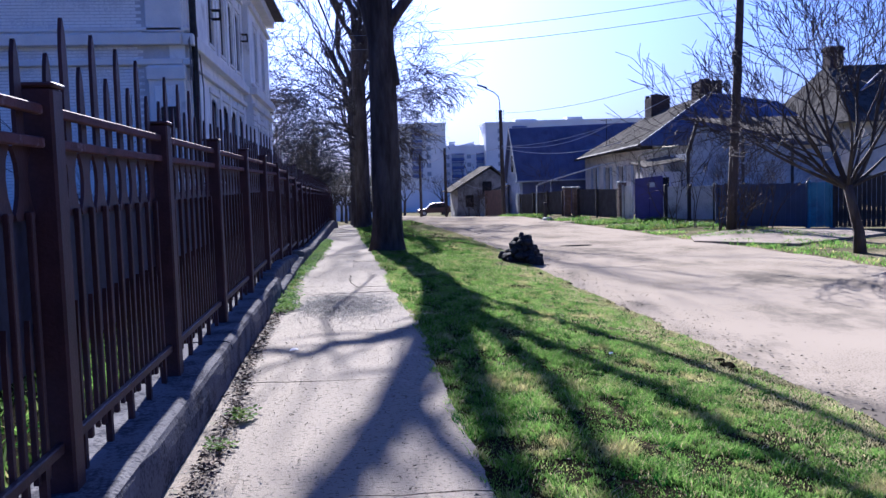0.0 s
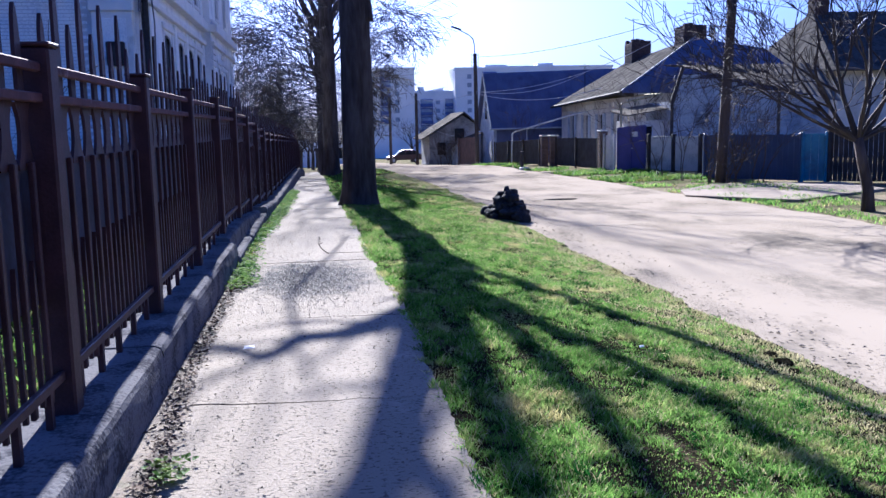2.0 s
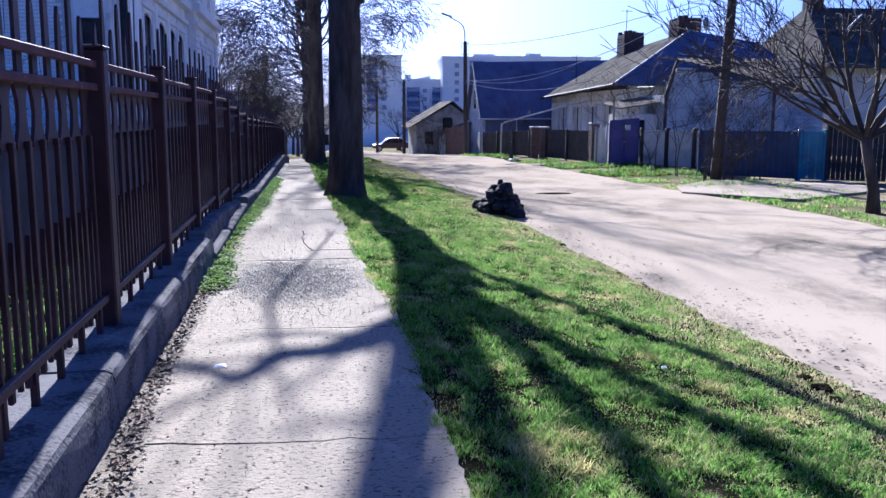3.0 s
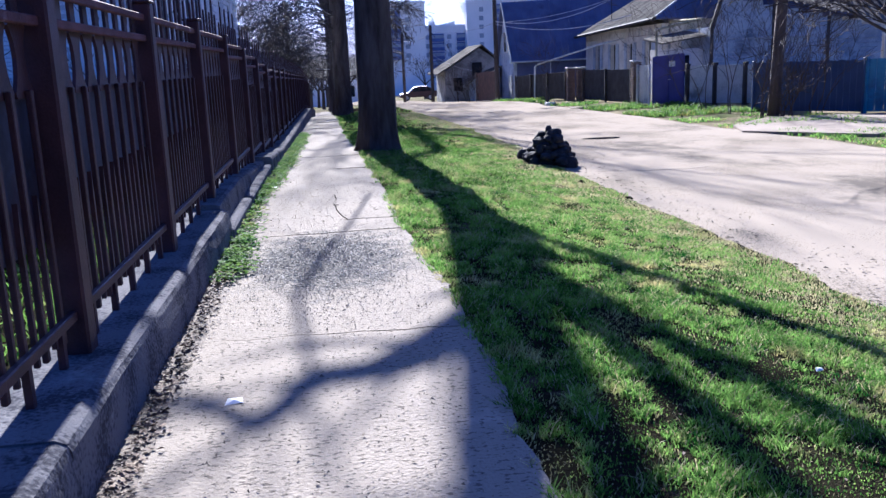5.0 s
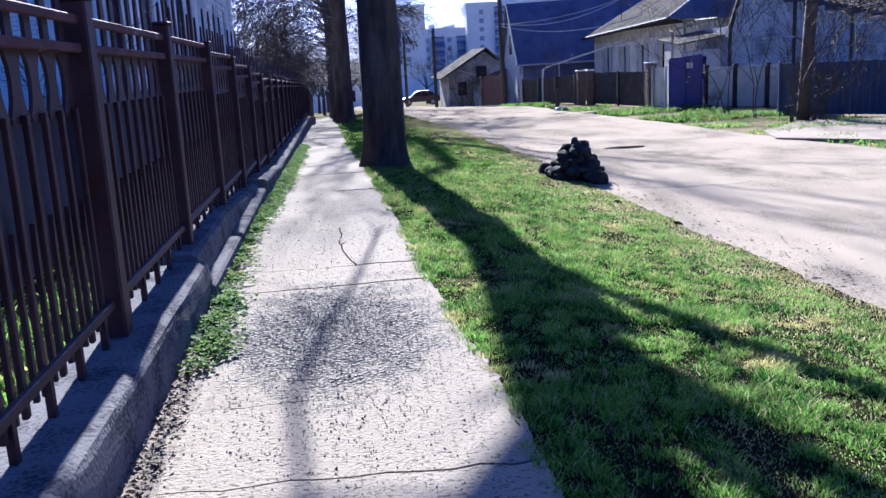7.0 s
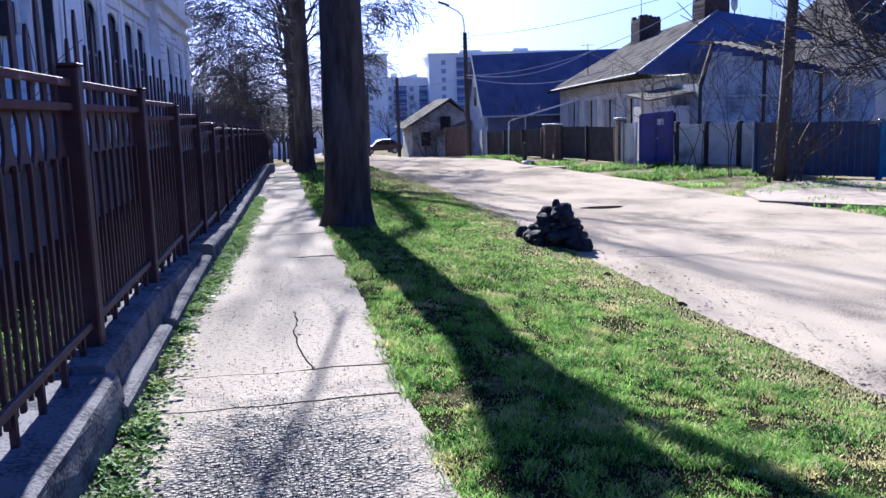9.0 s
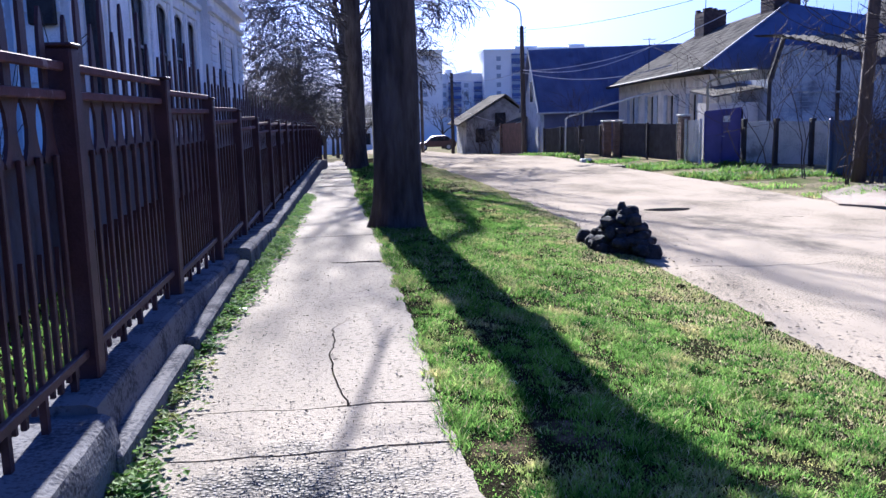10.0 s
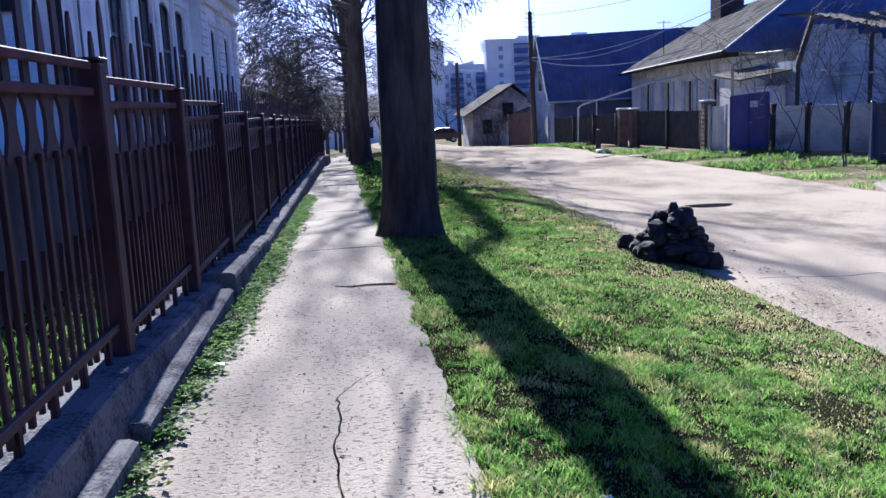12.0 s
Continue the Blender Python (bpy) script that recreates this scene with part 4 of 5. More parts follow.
def wall_along(a, b, z0, z1, thick, holes):
    """Upright wall from a to b with holes (s0, s1, za, zb) measured along it."""
    g, u = Geo(), (b - a).normalized()
    w = Vector((u.y, -u.x)) * thick
    cuts = sorted({0.0, (b - a).length, *[h[0] for h in holes], *[h[1] for h in holes]})
    def blk(s0, s1, za, zb):
        p, q = a + u * s0, a + u * s1
        g.prism([tuple(p), tuple(q), tuple(q + w), tuple(p + w)], za, zb)
    for s0, s1 in zip(cuts, cuts[1:]):
        z = z0
        for h in sorted([h for h in holes if h[0] <= s0 + 1e-6 and h[1] >= s1 - 1e-6], key=lambda h: h[2]):
            blk(s0, s1, z, h[2])
            z = h[3]
        blk(s0, s1, z, z1)
    return g


holes = [(1.2, 2.2, 0.55, 2.15), (4.2, 5.2, 0.55, 2.15), (7.2, 8.2, 0.55, 2.15), (10.4, 11.4, 0.55, 2.15)]
part("wall", wall_along(A, B, hz - 0.2, 2.95, 0.35, holes), CREAM, house)
part("wall", Geo().box(18.7, 44.8, hz - 0.2, 27.5, 45.15, 3.2), CREAM, house)
part("wall", Geo().box(19.1, 58.1, hz - 0.2, 27.5, 58.4, 2.9), CREAM, house)
hu = (B - A).normalized()
for s0, s1, za, zb in holes:
    p, q, w = A + hu * s0, A + hu * s1, Vector((hu.y, -hu.x))
    win = part("window", Geo().prism([tuple(p + w * 0.16), tuple(q + w * 0.16), tuple(q + w * 0.2), tuple(p + w * 0.2)], za, zb), GLASS, house, "dark window with white frame and shutters")
    fr = Geo()
    for s in (s0, (s0 + s1) / 2 - 0.04, s1 - 0.08):
        m = A + hu * s
        m2 = A + hu * (s + 0.08)
        fr.prism([tuple(m + w * 0.08), tuple(m2 + w * 0.08), tuple(m2 + w * 0.14), tuple(m + w * 0.14)], za, zb)
    part("window_frame", fr, WHITE_FRAME, win)
    for s in (s0 - 0.5, s1 + 0.04):
        m, m2 = A + hu * s, A + hu * (s + 0.46)
        part("shutter", Geo().prism([tuple(m - w * 0.05), tuple(m2 - w * 0.05), tuple(m2 - w * 0.012), tuple(m - w * 0.012)], za - 0.05, zb + 0.05), BLUE_SIDING, win)
# frieze below the eaves
for k in range(26):
    p = A + hu * (0.2 + k * 0.52)
    part("frieze_block", Geo().box(p.x - 0.06, p.y, 2.45, p.x - 0.005, p.y + 0.26, 2.75), CREAM, house)
eA, eB = (17.75, 44.3, 3.22), (18.25, 59.0, 2.86)
r1, r2 = (22.6, 46.8, 6.02), (22.5, 56.2, 5.55)
part("roof", Geo().extrude([eA, r1, r2, eB], (0, 0, -0.09)), SLATE, house, "weathered grey slate slope")
# courses of slates, each a thin proud strip
for k in range(1, 14):
    s = k / 14
    p = [Vector(eA).lerp(Vector(r1), s), Vector(eB).lerp(Vector(r2), s)]
    d = (Vector(r1) - Vector(eA)).normalized() * 0.05
    up4 = Vector((0, 0, 0.004))
    part("slate_course", Geo().extrude([p[0] + up4, p[0] + d + up4, p[1] + d + up4, p[1] + up4], (0, 0, 0.010)), SLATE, house)
part("roof", Geo().extrude([(17.76, 44.25, 3.2), (28.5, 44.25, 3.0), (26.5, 46.8, 5.45), (22.62, 46.78, 6.03)], (0, 0, -0.08)), BLUE_METAL, house, "navy sheet metal hip")
for k in range(14):
    s = (k + 0.5) / 14
    a, b = Vector((17.76, 44.25, 3.21)).lerp(Vector((28.5, 44.25, 3.01)), s), Vector((22.62, 46.78, 6.04)).lerp(Vector((26.5, 46.8, 5.46)), s)
    part("standing_seam", Geo().tube([a, b], 0.022, 4), BLUE_METAL, house)
part("roof", Geo().extrude([(28.5, 44.3, 3.0), (28.5, 58.8, 2.9), r2, (26.5, 46.8, 5.45)], (0, 0, -0.08)), SLATE, house)
part("roof", Geo().extrude([eB, r2, (28.5, 58.9, 2.9)], (0, 0, -0.08)), SLATE, house)
part("barge_board", Geo().tube([Vector(eA) + Vector((0, -0.04, 0.02)), Vector(r1) + Vector((0, -0.06, 0.03))], 0.055, 4), EDGE_STRIP, house, "pale edging strip along the hip")
part("gutter", Geo().tube([Vector(eA) + Vector((-0.06, 0, -0.08)), Vector(eB) + Vector((-0.06, 0, -0.08))], 0.09, 6), DARK_STEEL, house)


def chimney(x, y, z0, z1, s):
    c = part("chimney", Geo().box(x - s, y - s, z0, x + s, y + s, z1 - 0.22), CHIMNEY, house, "sooty brick chimney")
    for k in range(int((z1 - z0 - 0.25) / 0.085)):
        d = 0.012 if k % 2 else 0.006
        part("brick_course", Geo().box(x - s - d, y - s - d, z0 + 0.05 + k * 0.085, x + s + d, y + s + d, z0 + 0.05 + k * 0.085 + 0.07), CHIMNEY, c)
    rr = random.Random(int(x * 7))
    for i in range(5):
        for j in range(2):
            px, py = x - s + (i + 0.5) * 2 * s / 5, y - s + 0.12 + j * (2 * s - 0.24)
            part("crown_brick", Geo().box(px - s / 5.5, py - 0.12, z1 - 0.22, px + s / 5.5, py + 0.12, z1 - 0.22 + rr.choice((0.12, 0.2, 0.24)), 0.01), CHIMNEY, c)


chimney(22.35, 54.4, 4.9, 6.65, 0.6)
chimney(22.75, 47.7, 5.2, 6.8, 0.62)
dish = thing("satellite_dish", (23.85, 47.4, 5.75), "grey satellite dish on the roof", "satellite dish")
g = Geo()
rings = 5
for j in range(rings + 1):
    for k in range(14):
        a, rad = 2 * math.pi * k / 14, 0.34 * j / rings
        g.v.append((23.85 + rad * math.cos(a) * 0.75, 47.4 + 0.12 * (j / rings) ** 2 + rad * math.cos(a) * 0.4, 6.45 + rad * math.sin(a) * 1.05))
for j in range(rings):
    g.f += [(j * 14 + k, j * 14 + (k + 1) % 14, j * 14 + 14 + (k + 1) % 14, j * 14 + 14 + k) for k in range(14)]
part("reflector", g, GREY_PIPE, dish, smooth=True)
part("mast", Geo().tube([(23.85, 47.5, 5.3), (23.85, 47.5, 6.45)], 0.03, 6), DARK_STEEL, dish)
for x, y, z0, z1 in ((18.9, 54.0, 3.1, 5.2), (22.0, 54.2, 6.4, 7.9), (23.0, 47.9, 6.7, 8.0)):
    a = thing("aerial", (x, y, z0), "thin television aerial on a mast", "aerial")
    part("mast", Geo().tube([(x, y, z0 - 0.4), (x, y, z1)], 0.02, 5), DARK_STEEL, a)
    part("boom", Geo().tube([(x - 0.35, y, z1 - 0.1), (x + 0.35, y, z1 - 0.1)], 0.012, 4), DARK_STEEL, a)
    for k in range(4):
        part("rod", Geo().tube([(x - 0.3 + 0.2 * k, y - 0.2, z1 - 0.1), (x - 0.3 + 0.2 * k, y + 0.2, z1 - 0.02)], 0.009, 3), DARK_STEEL, a)

# porch and gas pipe at the gate
porch = thing("porch", (17.9, 42.4, gz), "small cream porch with a pale lilac roof", "porch")
part("wall", Geo().box(17.25, 41.7, gz - 0.1, 18.9, 43.6, 1.75), CREAM, porch)
part("roof", Geo().extrude([(16.95, 41.35, 1.95), (18.95, 41.35, 2.25), (18.95, 43.7, 2.5), (16.95, 43.7, 2.2)], (0, 0, 0.06)), PALE_ROOF, porch, "pale lean-to roof")
w_ = part("window", Geo().box(17.6, 41.66, 0.6, 18.3, 41.695, 1.5), GLASS, porch)
part("window_frame", Geo().box(17.55, 41.64, 0.55, 17.62, 41.7, 1.55).box(18.28, 41.64, 0.55, 18.35, 41.7, 1.55).box(17.62, 41.642, 1.48, 18.28, 41.70, 1.55), WHITE_FRAME, w_)
pipe = thing("gas_pipe", (16.55, 41.0, gz), "pale yellow gas pipe over the gate", "pipe")
part("riser", Geo().tube([(16.55, 41.0, gz - 0.1), (16.55, 41.0, 2.5), (16.75, 41.0, 2.6), (18.6, 41.3, 2.95), (18.6, 44.7, 3.0)], 0.05, 6), GAS_PIPE, pipe)
pipe2 = thing("grey_pipe", (13.9, 51.5, -0.5), "grey pipe run along the dark fence", "pipe")
part("run", Geo().tube([(14.0, 52.3, -0.6), (14.0, 52.2, 1.15), (14.15, 52.1, 1.28), (15.6, 51.0, 1.75), (17.2, 50.6, 2.2), (18.5, 50.5, 2.45)], 0.05, 6), GREY_PIPE, pipe2)
part("bracket", Geo().tube([(14.75, 51.7, 1.45), (14.75, 51.7, 0.7)], 0.03, 5), GREY_PIPE, pipe2)

# plank shed with a pale corrugated roof
SY = 41.0
shed = thing("plank_shed", (19.5, SY, gz), "blue-grey plank shed with pale corrugated roof", "shed")
top_line = [(18.94, 2.69), (19.49, 4.0), (23.14, 3.22), (26.8, 2.45)]
zt = lambda x: lerp_table(top_line, x)
for k in range(24):
    z0, z1 = gz + 0.1 + k * 0.19, gz + 0.1 + k * 0.19 + 0.182
    lo = 18.94 if z1 < 2.69 else 18.94 + (z1 - 2.69) * 0.42
    hi = 26.7
    while hi > 19.5 and zt(hi) < z1:
        hi -= 0.1
    if hi - lo < 0.4:
        break
    lap = [(lo, SY - 0.035, z0), (lo, SY + 0.02, z1), (lo, SY + 0.06, z1), (lo, SY + 0.06, z0)]
    part("plank", Geo().extrude(lap, (hi - lo, 0, 0)), BLUE_SIDING, shed)
part("wall", Geo().box(18.96, SY + 0.07, gz - 0.1, 19.04, 44.2, 2.6), BLUE_SIDING, shed)
part("wall", Geo().box(26.6, SY + 0.07, gz - 0.1, 26.7, 44.2, 2.3), BLUE_SIDING, shed)
for x in (18.96, 21.7, 24.2):
    part("corner_board", Geo().box(x - 0.07, SY - 0.05, gz - 0.05, x + 0.07, SY - 0.005, zt(x + 0.08) - 0.05), DARK_FENCE, shed)
g = Geo()
n = 46
for k in range(n + 1):
    s = k / n
    a = Vector((19.25, SY - 0.35, 4.17)).lerp(Vector((27.1, SY - 0.35, 2.5)), s)
    b = Vector((19.9, 44.4, 4.45)).lerp(Vector((28.2, 44.4, 4.5)), s)
    d = 0.03 * math.cos(math.pi * k)
    g.v += [(a.x, a.y, a.z + d), (b.x, b.y, b.z + d), (a.x, a.y, a.z + d - 0.03), (b.x, b.y, b.z + d - 0.03)]
for k in range(n):
    i = 4 * k
    g.f += [(i, i + 4, i + 5, i + 1), (i + 2, i + 3, i + 7, i + 6), (i, i + 2, i + 6, i + 4)]
part("roof", g, PALE_ROOF, shed, "pale corrugated sheet roof")
part("fascia", Geo().extrude([(18.75, SY - 0.3, 2.5), (19.27, SY - 0.3, 4.1), (19.42, SY - 0.3, 4.1), (18.94, SY - 0.3, 2.5)], (0, 0.1, 0)), DARK_FENCE, shed)
part("ledge", Geo().box(20.3, SY - 0.12, 2.02, 23.5, SY - 0.06, 2.1), GREY_PANEL, shed, "pale batten across the planks")

# dark-roofed house further along to the near side
far_r = thing("dark_roofed_house", (43, 54, -0.45), "house with a dark slate roof and chimney behind the shed", "house")
part("wall", Geo().box(32.2, 49.0, -0.6, 55, 59.6, 4.5), CREAM, far_r)
part("roof", Geo().extrude([(31.5, 48.1, 4.4), (56, 48.1, 4.4), (55, 54.3, 8.4), (33.6, 54.3, 8.3)], (0, 0, -0.1)), SLATE, far_r)
part("roof", Geo().extrude([(31.5, 60.5, 4.4), (56, 60.5, 4.4), (55, 54.32, 8.4), (33.6, 54.32, 8.3)], (0, 0, -0.1)), SLATE, far_r)
part("roof", Geo().extrude([(31.48, 48.1, 4.4), (33.58, 54.31, 8.3), (31.48, 60.5, 4.4)], (0, 0, -0.1)), SLATE, far_r)
part("chimney", Geo().box(33.6, 53.9, 7.9, 34.5, 54.8, 9.5, 0.02).box(33.52, 53.82, 9.2, 34.58, 54.88, 9.4, 0.02), CHIMNEY, far_r, "sooty brick chimney")
part("barge_strip", Geo().tube([(33.9, 51.0, 6.36), (36.6, 53.2, 7.78)], 0.07, 4), EDGE_STRIP, far_r, "pale strip on the roof")

# tall house with a navy roof, gable to the street
barn = thing("navy_roofed_house", (17, 62, -0.9), "grey gabled house with a steep navy metal roof", "house")
part("gable_wall", Geo().extrude([(14.45, 59.8, -1.6), (14.45, 64.6, -1.6), (14.45, 64.6, 1.6), (14.45, 62.2, 5.0), (14.45, 59.8, 1.6)], (0.2, 0, 0)), BLUE_SIDING, barn)
part("wall", Geo().box(14.66, 59.8, -1.6, 25, 60.0, 1.6).box(14.66, 64.4, -1.6, 25, 64.6, 1.6), BLUE_METAL, barn)
part("roof", Geo().extrude([(14.2, 59.5, 1.45), (25.5, 59.5, 1.45), (25.2, 62.2, 5.45), (14.2, 62.2, 5.15)], (0, 0.05, 0.06)), BLUE_METAL, barn)
part("roof", Geo().extrude([(14.2, 64.9, 1.45), (25.5, 64.9, 1.45), (25.2, 62.25, 5.45), (14.2, 62.25, 5.15)], (0, 0.05, 0.06)), BLUE_METAL, barn)
for k in range(30):
    x = 14.35 + k * 0.37
    part("standing_seam", Geo().tube([(x, 59.48, 1.53), (x, 62.15, 5.22 + 0.03 * k / 3.7)], 0.025, 4), BLUE_METAL, barn)
part("gutter", Geo().tube([(14.1, 59.4, 1.42), (25.5, 59.4, 1.5)], 0.06, 5), GREY_PIPE, barn, "pale gutter")
part("barge_board", Geo().extrude([(14.18, 59.45, 1.4), (14.18, 62.2, 5.12), (14.18, 62.2, 5.35), (14.18, 59.3, 1.45)], (0.06, 0, 0)), GREY_PANEL, barn)
w_ = part("window", Geo().box(14.40, 61.6, 2.1, 14.44, 62.5, 3.3), GLASS, barn)
part("window_frame", Geo().box(14.38, 61.5, 2.0, 14.445, 61.6, 3.4).box(14.38, 62.5, 2.0, 14.445, 62.6, 3.4).box(14.38, 61.6, 3.3, 14.445, 62.5, 3.4).box(14.38, 61.6, 2.0, 14.445, 62.5, 2.1), WHITE_FRAME, w_)
part("door", Geo().box(14.39, 60.3, -1.5, 14.44, 61.2, 0.6), GREY_PANEL, barn)

# small pale-roofed hut
hut = thing("small_hut", (12, 66, -1.1), "small house with a pale sloping roof", "house")
part("wall", Geo().extrude([(10.9, 66, -1.6), (14.6, 66, -1.6), (14.6, 66, 1.6), (13.4, 66, 2.45), (10.9, 66, 0.95)], (0, 5, 0)), HUT_WALL, hut)
part("roof", Geo().extrude([(10.3, 65.5, 0.72), (13.45, 65.5, 2.62), (13.45, 71.5, 2.62), (10.3, 71.5, 0.72)], (0, 0, 0.08)), PALE_ROOF, hut, "pale slate slope")
part("roof", Geo().extrude([(15.0, 65.5, 1.3), (13.46, 65.5, 2.62), (13.46, 71.5, 2.62), (15.0, 71.5, 1.3)], (0, 0, 0.08)), PALE_ROOF, hut)
part("window", Geo().box(12.8, 65.93, 0.3, 13.5, 65.98, 1.5), GLASS, hut, "dark window")
part("window", Geo().box(11.5, 65.93, -0.4, 12.1, 65.98, 0.5), GLASS, hut, "dark window")
annex = thing("annex_shed", (14, 63.8, -1), "low shed with a pale roof beside the hut", "shed")
part("wall", Geo().extrude([(12.5, 63.6, -1.5), (14.3, 63.6, -1.5), (14.3, 63.6, 1.0), (12.5, 63.6, 0.3)], (0, 2.0, 0)), GREY_PANEL, annex)
part("roof", Geo().extrude([(12.2, 63.3, 0.3), (14.4, 63.3, 1.15), (14.4, 65.4, 1.15), (12.2, 65.4, 0.3)], (0, 0, 0.07)), PALE_ROOF, annex)

# poles, lamp and wires


def tapered_pole(name, x, y, z1, r0, r1, lean, mat, label, category):
    z0 = ground_z(x, y)
    p = thing(name, (x, y, z0), label, category)
    pts = [(x + lean * (z - z0), y, z) for z in np.linspace(z0 - 0.3, z1, 8)]
    part("shaft", Geo().tube(pts, [r0 + (r1 - r0) * k / 7 for k in range(8)], 10), mat, p, smooth=True)
    return p


lp = tapered_pole("street_lamp", 12.55, 55.5, 6.0, 0.15, 0.11, -0.012, WOODPOLE, "street lamp on a dark pole with curved arm", "street lamp")
part("arm", Geo().tube([(12.46, 55.5, 5.4), (12.44, 55.5, 6.5), (12.36, 55.48, 6.85), (12.1, 55.42, 7.1), (11.5, 55.3, 7.36)], 0.035, 7), STEEL, lp)
part("lamp_head", Geo().extrude([(11.62, 55.22, 7.33), (11.05, 55.12, 7.50), (11.0, 55.3, 7.52), (11.6, 55.42, 7.35)], (0, 0, 0.1)), DARK_STEEL, lp, "flat dark lamp head")
for k in range(4):
    for sx in (-1, 1):
        part("insulator", Geo().tube([(12.47 + sx * 0.1, 55.5, 5.9 - k * 0.22), (12.47 + sx * 0.22, 55.5, 5.9 - k * 0.22), (12.47 + sx * 0.22, 55.5, 6.0 - k * 0.22)], 0.022, 5), STEEL, lp)
up = tapered_pole("utility_pole", 16.85, 31.6, 9.4, 0.19, 0.13, 0.045, WOODPOLE, "leaning dark wooden utility pole among saplings", "utility pole")
part("junction_box", Geo().box(16.82, 31.3, 5.5, 17.12, 31.46, 6.0, 0.02), DARK_STEEL, up)
part("bracket", Geo().box(16.9, 31.28, 5.2, 17.0, 31.45, 5.5), DARK_STEEL, up)
tapered_pole("utility_pole", 10.0, 66, 4.1, 0.13, 0.10, 0, WOODPOLE, "distant dark utility pole", "utility pole")
tapered_pole("utility_pole", 8.9, 76, 4.0, 0.13, 0.10, 0, WOODPOLE, "distant dark utility pole", "utility pole")
tapered_pole("utility_pole", 0.3, 66, 6.0, 0.13, 0.10, 0, WOODPOLE, "distant dark utility pole", "utility pole")


def wire(a, b, sag, r=0.012, mat=WIRE, label="thin dark overhead wire"):
    a, b = Vector(a), Vector(b)
    pts = [a.lerp(b, k / 14) - Vector((0, 0, sag * 4 * (k / 14) * (1 - k / 14))) for k in range(15)]
    w = thing("wire", tuple(a), label, "wire", "overhead wires")
    part("strand", Geo().tube(pts, r, 4), mat, w)


wire((17.35, 31.6, 8.2), (-1.1, 47.0, 9.35), 0.5)
wire((17.33, 31.6, 7.6), (-1.1, 46.6, 8.6), 0.5)
wire((17.3, 31.6, 5.9), (12.5, 55.4, 5.8), 0.5)
wire((12.5, 55.4, 3.75), (18.9, 54.0, 4.7), 0.55, 0.022, PALE_WIRE, "pale sagging cable bundle")
wire((12.5, 55.4, 3.6), (18.6, 50.0, 3.6), 0.5, 0.022, PALE_WIRE, "pale sagging cable bundle")
wire((12.5, 55.4, 3.7), (22.6, 47.9, 6.9), 0.9, 0.016, PALE_WIRE, "pale sagging cable bundle")
wire((12.5, 55.4, 3.7), (10.0, 66, 3.7), 0.3, 0.016, PALE_WIRE, "pale sagging cable bundle")
wire((10.0, 66, 2.2), (13.4, 66, 0.9), 0.3, 0.02, PALE_WIRE, "pale sagging cable bundle")
wire((10.0, 66, 3.6), (8.9, 76, 3.4), 0.3, 0.016, PALE_WIRE, "pale sagging cable bundle")
wire((10.0, 66, 1.4), (2.0, 66, 1.5), 0.15, 0.015, PALE_WIRE, "pale sagging cable bundle")

# far apartment blocks


def block(name, x0, x1, y, z1, depth, label, storeys):
    z0 = ground_z(x0, y) - 1
    b = thing(name, (x0, y, z0), label, "apartment building")
    part("wall", Geo().box(x0, y, z0, x1, y + depth, z1), BLOCK_WALL, b)
    part("parapet", Geo().box(x0 - 0.3, y - 0.3, z1, x1 + 0.3, y + depth + 0.3, z1 + 0.7), BLOCK_WALL, b)
    return b


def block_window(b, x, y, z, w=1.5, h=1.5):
    part("window", Geo().box(x - w / 2, y - 0.08, z, x + w / 2, y - 0.02, z + h), HAZED_GLASS, b)


def block_balcony(b, x, y, z, w):
    bal = part("balcony", Geo().box(x - w / 2, y - 1.2, z, x + w / 2, y - 0.03, z + 1.2), BALCONY, b, "navy balcony front")
    part("glazing", Geo().box(x - w / 2 + 0.1, y - 1.05, z + 1.205, x + w / 2 - 0.1, y - 0.04, z + 2.3), HAZED_GLASS, bal)
    part("canopy", Geo().box(x - w / 2, y - 1.2, z + 2.305, x + w / 2, y - 0.03, z + 2.75), BALCONY, bal)


b1 = block("apartment_tower", 18.0, 36.0, 300, 21.0, 14, "pale panel apartment tower, backlit", 7)
b2 = block("apartment_block", 36.6, 52.0, 312, 13.6, 12, "pale panel apartment block with navy balconies", 5)
b3 = block("apartment_tower", 51.0, 72.0, 306, 21.2, 14, "pale panel apartment tower, backlit", 7)
b4 = block("apartment_block", 72.1, 112.0, 318, 22.4, 14, "long pale apartment block on the skyline", 7)
for k in range(6):
    z = 18.0 - 2.9 * k
    for x in (22, 30):
        block_window(b1, x, 300, z)
    block_balcony(b1, 26, 300, z - 0.5, 3.6)
    block_window(b3, 56, 306, z)
    block_balcony(b3, 63, 306, z - 0.5, 5.0)
    for x in (78, 86, 94, 102):
        block_window(b4, x, 318, z + 1)
for k in range(4):
    z = 8.6 - 3.0 * k
    for x, w in ((41.5, 4.4), (50.0, 3.6)):
        block_balcony(b2, x, 312, z, w)
    for x in (37.8, 45.6):
        block_window(b2, x, 312, z + 0.9)
part("roof_hut", Geo().box(38.5, 314, 14.3, 41, 318, 15.8, 0.1), BLOCK_WALL, b2)
part("roof_hut", Geo().extrude([(42, 314, 14.3), (48, 314, 14.3), (48, 314, 15.6)], (0, 3, 0)), BLOCK_WALL, b2)
part("roof_hut", Geo().box(62, 308, 21.9, 70, 314, 22.9, 0.1), BLOCK_WALL, b3)
part("roof_hut", Geo().box(84, 320, 23.1, 90, 326, 24.2, 0.1), BLOCK_WALL, b4)

# parked cars


